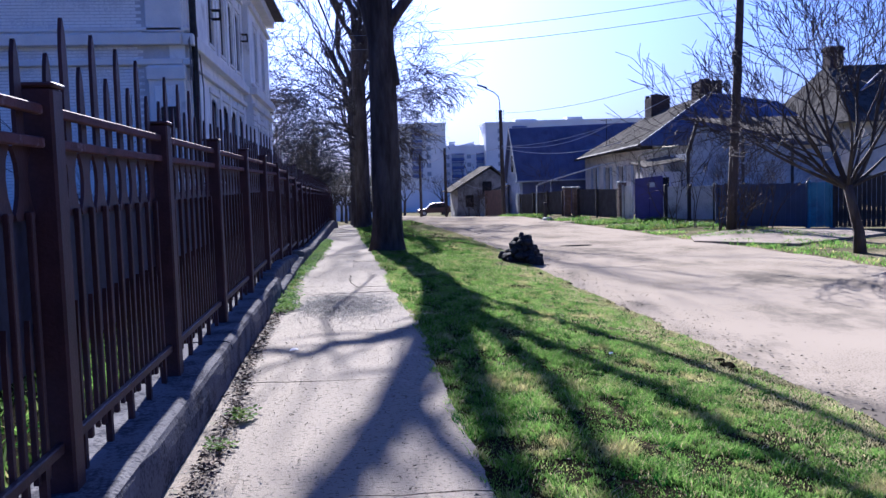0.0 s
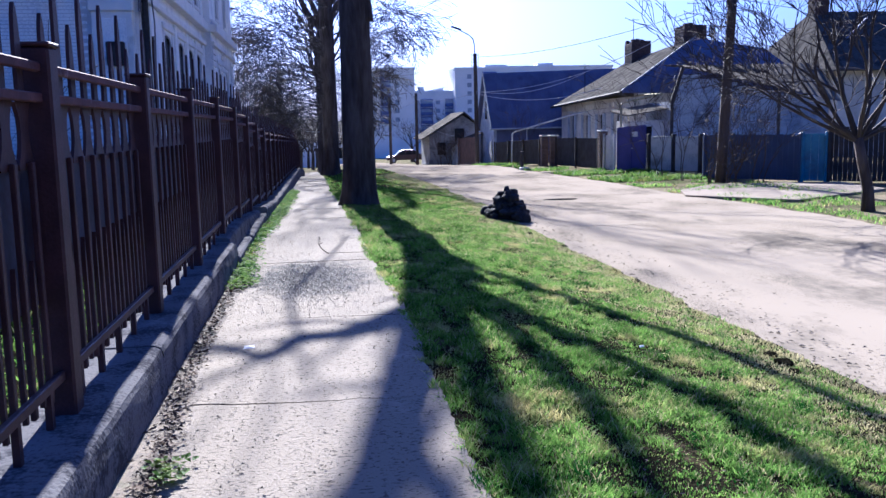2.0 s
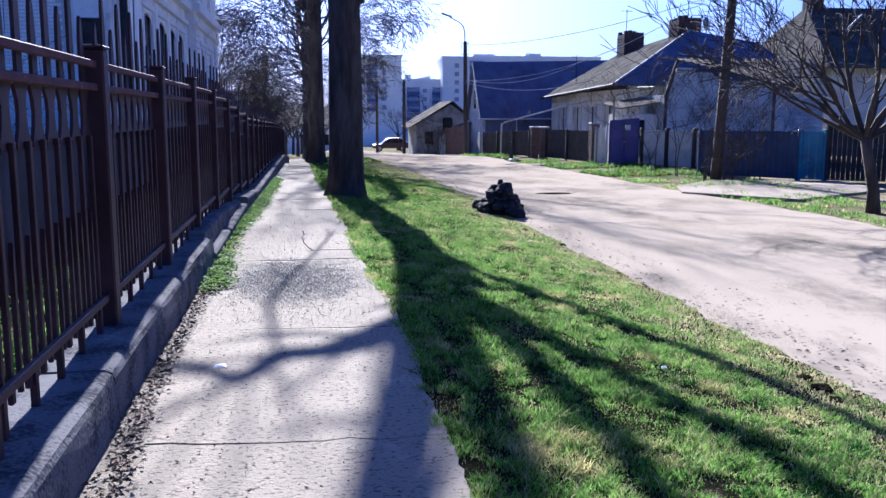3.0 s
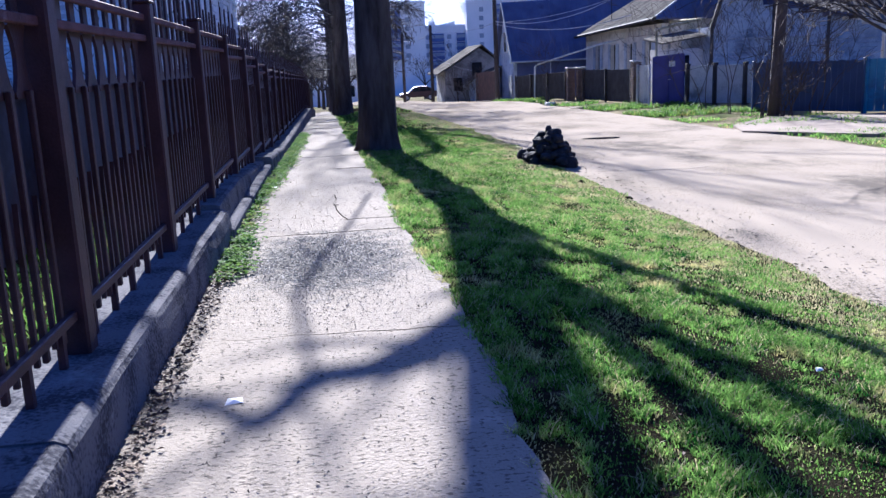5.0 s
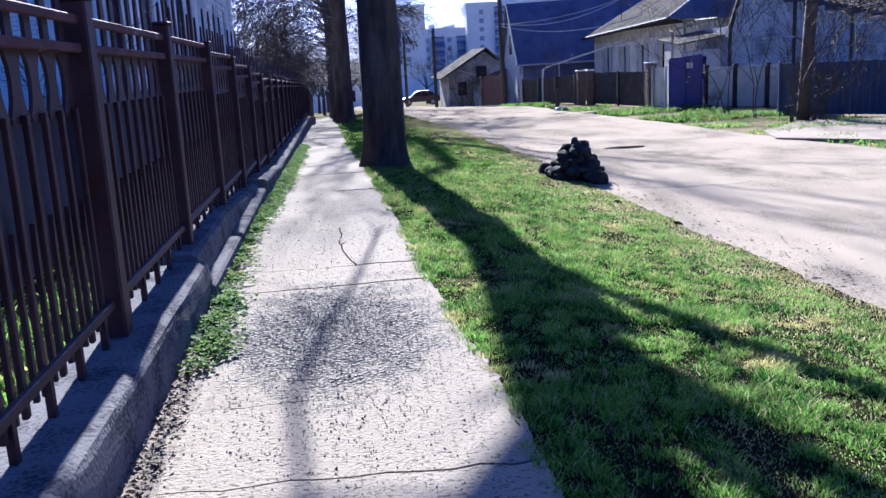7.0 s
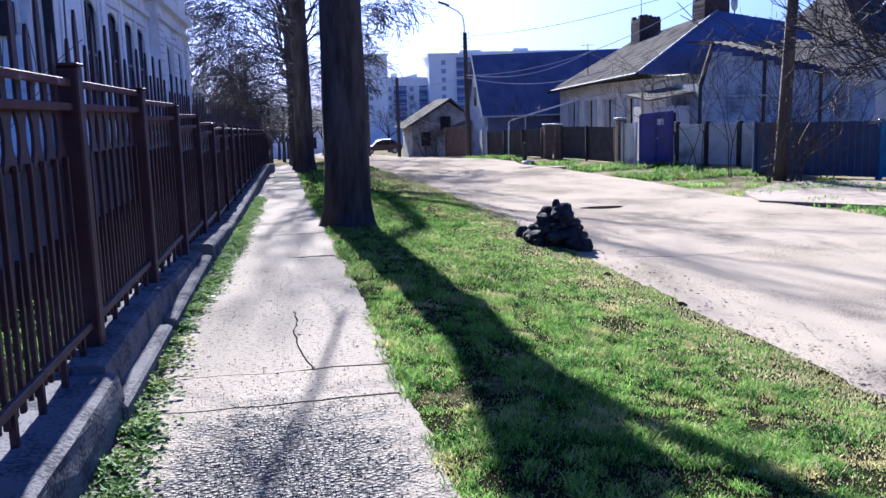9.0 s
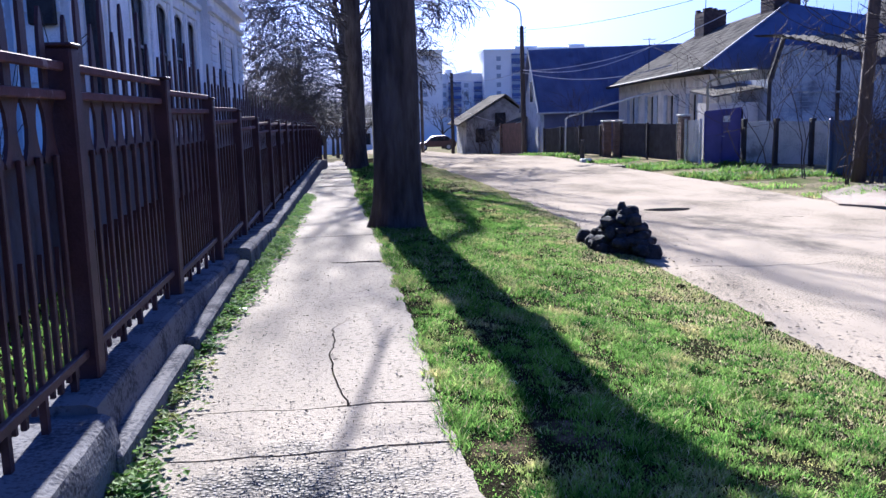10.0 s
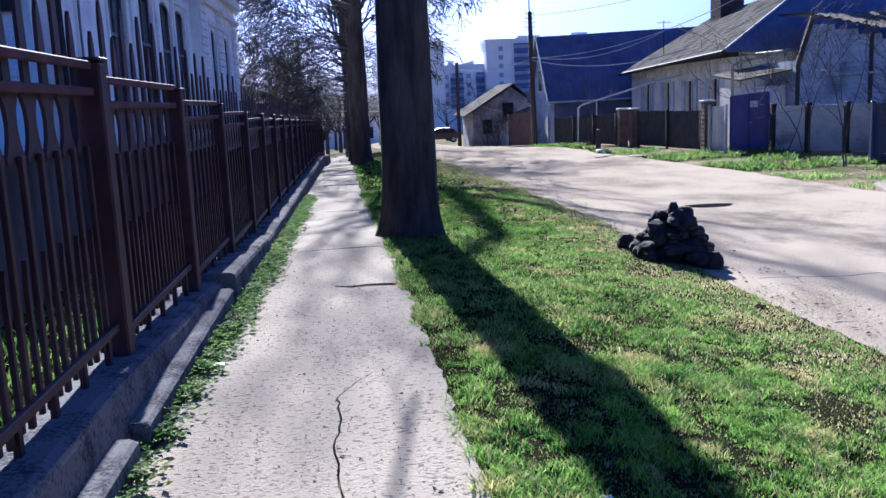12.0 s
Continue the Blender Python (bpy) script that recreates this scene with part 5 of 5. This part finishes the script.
def car(x, y, length, w, h, mat, label, facing):
    z = ground_z(x, y)
    c = thing("parked_car", (x, y, z), label, "car")
    prof = [(0, 0.32), (0.02, 0.62), (0.10, 0.70), (0.24, 0.76), (0.36, 1.18), (0.48, 1.32), (0.74, 1.32), (0.90, 0.92), (0.985, 0.86), (1.0, 0.5), (0.99, 0.32)]
    body = [(x - length / 2 + s * length, y - w / 2, z + q * h / 1.32) for s, q in prof]
    part("body", Geo().extrude(body[::-1], (0, w, 0)), mat, c)
    for s0, s1, q0, q1, n in ((0.35, 0.50, 0.84, 1.22, "window"), (0.52, 0.68, 0.84, 1.25, "window"), (0.70, 0.82, 0.86, 1.2, "window")):
        part(n, Geo().extrude([(x - length / 2 + (s0 - 0.03 if q == q0 else s0 + 0.03) * length, y - w / 2 - 0.012, z + q * h / 1.32) for q in (q0, q1)] +
                              [(x - length / 2 + s1 * length, y - w / 2 - 0.012, z + q * h / 1.32) for q in (q1, q0)], (0, 0.01, 0)), GLASS, c)
    for s in (0.18, 0.80):
        for yy in (y - w / 2 + 0.08, y + w / 2 - 0.08):
            wh = part("wheel", Geo().tube([(x - length / 2 + s * length, yy - 0.1, z + 0.31), (x - length / 2 + s * length, yy + 0.1, z + 0.31)], 0.31, 14), RUBBER, c)
            part("rim", Geo().tube([(x - length / 2 + s * length, yy - 0.112, z + 0.31), (x - length / 2 + s * length, yy - 0.101, z + 0.31)], 0.19, 10), STEEL, wh)
    part("headlight", Geo().box(x - length / 2 + 0.02, y - w / 2 - 0.02, z + 0.58, x - length / 2 + 0.25, y - w / 2 + 0.2, z + 0.7, 0.02), WHITE_FRAME, c)
    return c


car(12.0, 96, 3.9, 1.7, 1.42, CAR_PAINT, "dark red hatchback parked at the end of the road", 1)
car(17.0, 92, 3.8, 1.7, 1.3, WHITE_CAR, "white car parked behind the weeds", 1)

# ---- plants ----
r = random.Random(77)
# small bare tree across the road
st = thing("small_tree", (15.6, 21.4, ground_z(15.6, 21.4)), "small leafless tree with a vase-shaped crown", "tree")
tz = ground_z(15.6, 21.4)
part("trunk", Geo().tube([(15.62, 21.4, tz - 0.1), (15.58, 21.4, tz + 0.5), (15.42, 21.4, tz + 1.1), (15.25, 21.38, tz + 1.7)], [0.17, 0.13, 0.12, 0.11], 10), BARK, st, smooth=True)
for d, l, rr in (((-1.0, 0.2, 0.75), 2.6, 0.055), ((-0.55, -0.1, 1.1), 2.9, 0.06), ((-0.1, 0.3, 1.2), 3.0, 0.06), ((0.35, 0.0, 1.2), 3.0, 0.06), ((0.9, 0.2, 0.9), 2.8, 0.055), ((1.0, -0.3, 0.5), 2.3, 0.045), ((-0.9, -0.5, 0.5), 2.2, 0.045), ((-1.1, 0.1, 0.35), 2.6, 0.05), ((0.6, 0.5, 1.0), 2.8, 0.05), ((-0.3, -0.4, 1.2), 2.8, 0.05), ((-0.7, 0.4, 0.9), 2.6, 0.05), ((0.2, -0.5, 1.0), 2.7, 0.05), ((1.1, 0.1, 0.7), 2.5, 0.05), ((-1.1, -0.3, 0.6), 2.6, 0.05)):
    g = Geo()
    branch(g, (15.27, 21.39, tz + 1.6), d, l, rr * 1.15, 4, r, 0, 0.05, 0.6, 3, 5, 0.008)
    part("limb", g, TWIG, st)
for x, y, h, n in ((16.3, 31.0, 3.4, 3), (17.3, 31.3, 3.0, 3), (16.0, 33.0, 4.6, 2), (15.9, 34.6, 3.8, 2), (17.9, 30.8, 2.6, 3), (14.4, 50.4, 2.6, 3), (16.6, 37.6, 3.0, 2), (19.3, 35.2, 3.2, 3), (16.5, 31.9, 1.8, 3), (17.2, 32.2, 1.6, 3), (16.9, 30.9, 1.2, 4), (11.3, 63.6, 2.3, 4), (12.6, 62.6, 1.9, 4), (12.0, 63.0, 1.5, 4)):
    z = ground_z(x, y)
    s = thing("sapling", (x, y, z), "leafless sapling with thin grey stems", "sapling", "roadside saplings")
    for k in range(n):
        g = Geo()
        branch(g, (x + r.uniform(-.2, .2), y + r.uniform(-.2, .2), z - 0.05), (r.uniform(-.25, .25), r.uniform(-.2, .2), 1), h * 0.6, 0.026, 3, r, 0, 0.05, 0.5, 3, 5, 0.006)
        part("stem", g, SAPLING_BARK, s)
# far bare trees closing the street
for x, y, h in ((14.5, 112, 5.0), (10.0, 118, 5.5), (20.0, 120, 6), (6.5, 105, 4.5), (3.5, 92, 5), (-1.5, 58, 3.6), (-3.5, 66, 4.5), (-0.5, 76, 4.5), (-5, 82, 5.0), (1.0, 95, 5), (-8, 72, 5), (-2, 98, 6), (4.8, 112, 6), (-6, 110, 6), (1.5, 118, 6), (0.2, 70, 4.2), (2.2, 100, 5), (-0.8, 88, 5), (0.8, 82, 4), (2.6, 125, 6), (-1.2, 125, 7), (5.5, 128, 6)):
    z = ground_z(x, y)
    t = thing("far_tree", (x, y, z), "distant leafless tree with a fine twiggy crown", "tree", "far trees")
    part("trunk", Geo().tube([(x, y, z - 0.2), (x + 0.05, y, z + h * 0.35)], [0.2, 0.15], 8), BARK, t)
    g = Geo()
    for k in range(5):
        a = k * 1.26 + r.uniform(-.3, .3)
        branch(g, (x + 0.05, y, z + h * 0.33), (0.6 * math.cos(a), 0.6 * math.sin(a), 1.0), h * 0.42, 0.08, 3, r, 0, 0.04, 0.62, 3, 4, 0.012)
    part("crown", g, TWIG, t)


def blades(n, place, hmin, hmax, width, seed):
    """Many bent grass blades as one mesh; place() gives x, y, z and a scale."""
    rr = random.Random(seed)
    v, f = [], []
    for i in range(n):
        p = place(rr)
        if not p:
            continue
        x, y, z, s = p
        h, a, w = rr.uniform(hmin, hmax) * s, rr.uniform(0, 6.283), width * rr.uniform(0.7, 1.4)
        bx, by = math.cos(a), math.sin(a)
        lean = rr.uniform(0.4, 1.5) * h
        la = rr.uniform(0, 6.283)
        lx, ly = lean * math.cos(la), lean * math.sin(la)
        o = len(v)
        v += [(x - bx * w, y - by * w, z - 0.01), (x + bx * w, y + by * w, z - 0.01), (x + bx * w * 0.7 + lx * 0.4, y + by * w * 0.7 + ly * 0.4, z + h * 0.6),
              (x - bx * w * 0.7 + lx * 0.4, y - by * w * 0.7 + ly * 0.4, z + h * 0.6), (x + lx, y + ly, z + h)]
        f += [(o, o + 1, o + 2, o + 3), (o + 3, o + 2, o + 4)]
    g = Geo()
    g.v, g.f = v, f
    return g


def verge_place(y0, y1):
    def place(rr):
        y = y0 + (y1 - y0) * rr.random()
        xr = edge_n(y)
        xl = side_x(y, lerp_table(RIGHT, y), 3) - 0.045
        x = xl + (xr - xl) * rr.random()
        tuft = wob(x, y, 1.6, 4) + 1.1 * wob(x, y, 6.5, 6)
        edge = (x - xl) / (xr - xl)
        if edge > 0.72 and rr.random() < (edge - 0.72) * 2.6:
            return None
        if tuft < -0.15 and rr.random() < 0.55:
            return None
        return x, y, ground_z(x, y) + 0.012, min(1.9, max(0.3, 0.95 + 2.2 * tuft)) * (1.0 if edge < 0.6 else 0.7)
    return place


single("grass", blades(240000, verge_place(3.5, 17), 0.018, 0.05, 0.0036, 5), GRASS_A, "short green spring grass with dry patches on the verge", "grass", kind="stuff")
single("grass", blades(110000, verge_place(17, 32), 0.02, 0.055, 0.0056, 6), GRASS_A, "short green spring grass with dry patches on the verge", "grass", kind="stuff")
single("grass", blades(16000, verge_place(32, 60), 0.025, 0.06, 0.010, 7), GRASS_A, "short green spring grass on the far verge", "grass", kind="stuff")

single("dry_grass", blades(62000, verge_place(3.5, 24), 0.016, 0.05, 0.0032, 15), STRAW, "pale dry straw lying among the verge grass", "grass", kind="stuff")


def edge_place(rr):
    y = 4 + 40 * rr.random() ** 1.5
    x = edge_n(y) - abs(rr.gauss(0, 0.6))
    return x, y, ground_z(x, y) + 0.012, 0.8


single("dry_grass", blades(64000, edge_place, 0.014, 0.042, 0.0046, 16), STRAW, "trampled dry grass along the road edge", "grass", kind="stuff")


def far_place(x0, x1, y0, y1, thr):
    def place(rr):
        x, y = rr.uniform(x0, x1), rr.uniform(y0, y1)
        if x < edge_f(y) + 0.15 or wob(x, y, 0.6, 8) < thr:
            return None
        return x, y, ground_z(x, y), 0.7 + 0.8 * rr.random()
    return place


single("weeds", blades(9000, far_place(12.6, 17.4, 33, 41, 0.02), 0.05, 0.17, 0.02, 8), WEED, "lush green weeds in front of the gate", "weeds", kind="stuff")
single("weeds", blades(6000, far_place(11.0, 15.0, 41, 54, 0.05), 0.05, 0.15, 0.02, 9), WEED, "green weeds along the dark fence", "weeds", kind="stuff")
single("dry_grass", blades(12000, far_place(13.2, 18, 18, 33, 0.0), 0.03, 0.09, 0.012, 10), GRASS_A, "sparse dry grass beside the drive", "grass", kind="stuff")


def yard_place(rr):
    x, y = rr.uniform(-3.5, 1.3), rr.uniform(4, 30)
    return x, y, 0.05, 0.6 + rr.random()


single("yard_grass", blades(14000, yard_place, 0.06, 0.2, 0.012, 12), GRASS_A, "yellow-green grass in the sunny yard", "grass", kind="stuff")


# leafy weeds along the plinth
def weed_clump(x, y, s, rr):
    z0 = -dip(y)
    w = thing("weed_clump", (x, y, z0), "green leafy weed growing along the pavement edge", "weed", "weeds along the plinth")
    g = Geo()
    for k in range(rr.randint(26, 46)):
        a, d = rr.uniform(0, 6.28), s * rr.random() ** 0.7
        bx, by, bz = x + d * math.cos(a), y + d * math.sin(a), z0 + 0.015 + rr.uniform(0, 0.08) * (1 - d / s / 1.3)
        ln, wd, az_, up_ = rr.uniform(0.025, 0.06), rr.uniform(0.013, 0.026), rr.uniform(0, 6.28), rr.uniform(0.1, 0.9)
        dx, dy = math.cos(az_), math.sin(az_)
        p0 = Vector((bx, by, bz))
        p2 = p0 + Vector((dx * ln, dy * ln, ln * up_ * 0.5))
        m_ = p0.lerp(p2, 0.5)
        sd = Vector((-dy, dx, 0)) * wd
        g.add([p0, m_ + sd + Vector((0, 0, 0.006)), p2, m_ - sd + Vector((0, 0, 0.006)), m_ - Vector((0, 0, 0.004))], [(0, 4, 1), (1, 4, 2), (2, 4, 3), (3, 4, 0)])
    part("leaves", g, WEED, w)


rr = random.Random(21)
for k in range(180):
    y = 4.0 + 28 * (k / 180) + rr.uniform(-0.2, 0.2)
    if y < 11.8 and rr.random() < 0.90:
        continue
    weed_clump(lerp_table(LEFT, y) + rr.uniform(-0.13, 0.05), y, rr.uniform(0.07, 0.14) * (1.0 if y < 10 else 1.6), rr)
for k in range(150):
    y = 12.0 + 20 * (k / 150) + rr.uniform(-0.2, 0.2)
    weed_clump(lerp_table(LEFT, y) + rr.gauss(-0.03, 0.05), y, rr.uniform(0.09, 0.17), rr)
for y in (13.1, 16.8, 18.9, 20.4, 23.0):
    weed_clump(lerp_table(LEFT, y) + rr.uniform(0.0, 0.12), y, 0.14, rr)


def litter_geo(n, place, smin, smax, seed):
    q = random.Random(seed)
    g = Geo()
    for i in range(n):
        p = place(q)
        if not p:
            continue
        x, y, z = p
        a, s = q.uniform(0, 6.28), q.uniform(smin, smax)
        dx, dy = math.cos(a) * s, math.sin(a) * s
        up_ = q.uniform(0.002, 0.02)
        g.add([(x - dx, y - dy, z + 0.004), (x + dy * 0.5, y - dx * 0.5, z + up_), (x + dx, y + dy, z + 0.006), (x - dy * 0.5, y + dx * 0.5, z + up_ * 0.6)], [(0, 1, 2, 3)])
    return g


single("dead_leaves", litter_geo(6500, lambda q: (lambda y: (lerp_table(LEFT, y) + q.gauss(-0.07, 0.045), y, 0.014))(2.5 + 16 * q.random() ** 1.6), 0.008, 0.024, 2), DEAD_LEAF,
       "brown leaf litter along the plinth foot", "leaf litter", kind="stuff")
single("dead_leaves", litter_geo(1000, lambda q: (lambda x, y: (x, y, ground_z(x, y) + 0.02))(3.55 + 3.4 * q.random(), 3.5 + 24 * q.random() ** 1.2), 0.008, 0.022, 3), DEAD_LEAF,
       "brown dead leaves scattered in the verge grass", "leaf litter", kind="stuff")
# crumbs and twig bits; the extra specks imitate shaded hollows
single("litter_and_hollow_shade", litter_geo(2000, lambda q: (2.1 + 1.35 * q.random(), 4 + 15 * q.random() ** 1.2, 0.009), 0.003, 0.011, 4), DIRT,
       "dark crumbs and bits of twig on the pavement, some standing in for shaded hollows", "litter", kind="stuff")
# flat dark flakes that imitate the shade in worn hollows of the slabs
single("litter_and_hollow_shade", litter_geo(600, lambda q: (2.0 + 1.5 * q.random(), 3.5 + 18 * q.random() ** 1.2, 0.008), 0.006, 0.018, 24), DIRT,
       "flat dark flakes standing in for shaded hollows in the pavement", "litter", kind="stuff")
single("road_grit", litter_geo(1600, lambda q: ((lambda y: (edge_n(y) + abs(q.gauss(0, 0.5)), y, ground_z(edge_n(y) + 0.3, y) + 0.02))(6 + 28 * q.random())), 0.010, 0.035, 5), DIRT,
       "dark clods and grit along the road edge", "grit", kind="stuff")

# pile of stones at the road edge
PX, PY = 7.06, 21.9
pz = ground_z(PX, PY)
pile = thing("stone_pile", (PX, PY, pz), "heap of dark broken stones at the road edge", "stone pile")
q = random.Random(9)


def stone(x, y, z, sx, sy, sz):
    bm = bmesh.new()
    bmesh.ops.create_icosphere(bm, subdivisions=2, radius=1.0)
    a, sd = q.uniform(0, 3.1), q.uniform(0, 90)
    for v in bm.verts:
        c = v.co * (1 + 0.28 * noise.noise(v.co * 1.3 + Vector((sd, 0, 0))))
        c = Vector((max(-0.95, min(0.95, c.x)), max(-0.92, min(0.92, c.y)), max(-0.84, min(0.84, c.z))))
        px, py = c.x * sx * 1.25, c.y * sy * 1.25
        v.co = (x + px * math.cos(a) - py * math.sin(a), y + px * math.sin(a) + py * math.cos(a), z + c.z * sz * 1.25)
    g = Geo().add([v.co[:] for v in bm.verts], [[v.index for v in fc.verts] for fc in bm.faces])
    bm.free()
    part("stone", g, STONE, pile)


for k in range(74):
    u = (k + 0.5) / 74
    hgt = 0.70 * (1 - math.sqrt(1 - u * 0.98))
    a, rd = k * 2.4 + q.uniform(-0.5, 0.5), 0.43 * (1 - hgt / 0.84) * q.uniform(0.78, 1.08)
    s = q.uniform(0.045, 0.10) * (1.25 if q.random() < 0.3 else 1.0)
    stone(PX + rd * (0.86 * math.cos(a) - 0.30 * math.sin(a)), PY + rd * math.sin(a) * 1.45, pz + 0.05 + hgt + q.uniform(-0.03, 0.03), s * q.uniform(0.9, 1.5), s * q.uniform(0.8, 1.2), s * q.uniform(0.65, 1.1))
for k in range(7):      # the core that carries the outer stones
    stone(PX + q.uniform(-.05, .05), PY + q.uniform(-.1, .1), pz + 0.06 + 0.10 * k, 0.27 - 0.037 * k, 0.30 - 0.040 * k, 0.11)
for dx, dy in ((-0.34, 0.90), (0.26, -0.62)):
    stone(PX + dx, PY + dy, ground_z(PX + dx, PY + dy) + 0.08, 0.11, 0.09, 0.13)

# dark clods of soil heaved up at the road edge
for cx, cy, cs in ((6.84, 9.85, 0.05), (6.80, 9.55, 0.065), (6.76, 9.3, 0.04), (7.02, 14.6, 0.04), (7.06, 17.3, 0.045), (6.9, 19.2, 0.05)):
    bm = bmesh.new()
    bmesh.ops.create_icosphere(bm, subdivisions=3, radius=1.0)
    for v in bm.verts:
        c = v.co * (1 + 0.35 * noise.noise(v.co * 1.6 + Vector((cx * 7, cy, 0))) + 0.12 * noise.noise(v.co * 5.0))
        v.co = (c.x * cs * 1.3, c.y * cs * 1.5, c.z * cs * 0.75)
    clod = Geo().add([(v.co.x + cx, v.co.y + cy, v.co.z + ground_z(cx, cy) + cs * 0.25) for v in bm.verts], [[v.index for v in fc.verts] for fc in bm.faces])
    bm.free()
    single("soil_clod", clod, TURF, "dark lumpy clod of soil at the road edge", "clod", (cx, cy, ground_z(cx, cy)), "soil clods")

# sunken manhole, patches, litter
# the manhole is drawn flat; the hole's darkness is in its colour
mh = thing("manhole", (9.85, 27.35, ground_z(9.85, 27.35)), "dark sunken manhole in the road", "manhole")
g = Geo()
zc = ground_z(9.85, 27.35) + road_lift(9.85, 27.35)
ring = [(9.85 + 0.50 * math.cos(a) * (1 + 0.1 * math.sin(3 * a)), 27.35 + 0.26 * math.sin(a)) for a in np.linspace(0, 2 * math.pi, 24, endpoint=False)]
part("rim", g.prism(ring, zc - 0.02, zc + 0.006), MANHOLE, mh)
ring2 = [(9.85 + 0.34 * math.cos(a), 27.35 + 0.18 * math.sin(a)) for a in np.linspace(0, 2 * math.pi, 20, endpoint=False)]
part("lid", Geo().prism(ring2, zc, zc + 0.010), MANHOLE, mh)


def road_crack(pts, w):
    """A dark open crack: a narrow jagged sunken strip with raised lips."""
    g = Geo()
    left, right = [], []
    for i, (x, y) in enumerate(pts):
        ww = w * math.sin(math.pi * (i + 0.3) / len(pts)) * (0.6 + 0.8 * abs(wob(i * 1.7, x, 1.0, 4)))
        left.append((x, y - ww))
        right.append((x, y + ww))
    top = lambda x, y: ground_z(x, y) + road_lift(x, y) + 0.004
    g.prism(left + right[::-1], lambda x, y: top(x, y) - 0.03, top)
    single("road_crack", g, DIRT, "dark crack in the road surface", "crack", kind="structure")


for x0, x1, y in ((7.6, 9.8, 20.6), (11.5, 11.9, 25.5), (12.4, 13.1, 24.6), (12.0, 12.8, 28.6)):
    road_crack([(x0 + (x1 - x0) * k / 12, y + 0.16 * wob(k, y, 0.37) + 0.05 * wob(k, y, 1.3)) for k in range(13)], 0.010)
for x, y, z, s in ((3.97, 14.66, -0.045, 0.035), (2.27, 9.3, 0.008, 0.045), (2.02, 16.9, 0.03, 0.04), (5.2, 12.5, -0.235, 0.025), (5.6, 9.8, -0.295, 0.025)):
    p = single("litter", Geo().add([(x - s, y - s * 0.6, z), (x + s, y - s * 0.5, z + 0.006), (x + s * 0.8, y + s * 0.6, z + 0.014), (x - s * 0.7, y + s * 0.5, z + 0.015), (x, y, z + 0.016)],
                                 [(0, 1, 4), (1, 2, 4), (2, 3, 4), (3, 0, 4), (3, 2, 1, 0)]), PAPER, "crumpled scrap of white paper on the ground", "litter", (x, y, z))
# pale concrete apron and rubble strip across the road
apron = Geo().prism([(13.5, 26.9), (15.4, 24.0), (19.5, 26.3), (20.0, 29.4), (16.0, 30.2), (14.2, 28.9)], lambda x, y: ground_z(x, y) - 0.05, lambda x, y: ground_z(x, y) + 0.05)
single("drive", apron, DUST, "pale broken concrete drive in the sun", "drive", kind="structure")
for (x0, y0, x1, y1) in ((12.9, 41.2, 15.4, 40.2), (11.2, 55.2, 14.0, 54.6)):
    single("path_slab", Geo().prism([(x0, y0), (x1, y1), (x1 + 0.1, y1 + 0.7), (x0 + 0.1, y0 + 0.7)], lambda x, y: ground_z(x, y) - 0.03, lambda x, y: ground_z(x, y) + 0.04), DUST, "pale concrete path slab to the gate", "path", kind="structure")
bl = single("concrete_block", Geo().box(12.65, 44.4, ground_z(12.8, 44.5) - 0.02, 13.1, 44.75, ground_z(12.8, 44.5) + 0.14, 0.03), GREY_PANEL, "pale concrete block lying in the weeds", "block", (12.8, 44.5, -0.5))
sp = thing("short_post", (12.9, 45.2, ground_z(12.9, 45.2)), "short dark post in the weeds", "post")
part("shaft", Geo().tube([(12.9, 45.2, -0.7), (12.9, 45.2, 0.35)], 0.1, 8), DARK_FENCE, sp)

# a low house that closes the far end of the street
end = thing("end_house", (-2, 134, ground_z(-2, 134)), "pale low house closing the far end of the street", "house")
ez = ground_z(-2, 134)
part("wall", Geo().box(-14, 134, ez - 0.5, 7.5, 142, ez + 4.2), BLOCK_WALL, end)
part("roof", Geo().extrude([(-14.6, 133.4, ez + 4.1), (8.1, 133.4, ez + 4.1), (7.5, 138, ez + 6.6), (-14, 138, ez + 6.6)], (0, 0, 0.15)), DARK_ROOF, end)
for x in (-11, -7.5, -4, -0.5, 3, 6):
    part("window", Geo().box(x - 0.6, 133.93, ez + 1.2, x + 0.6, 133.98, ez + 2.8), GLASS, end)
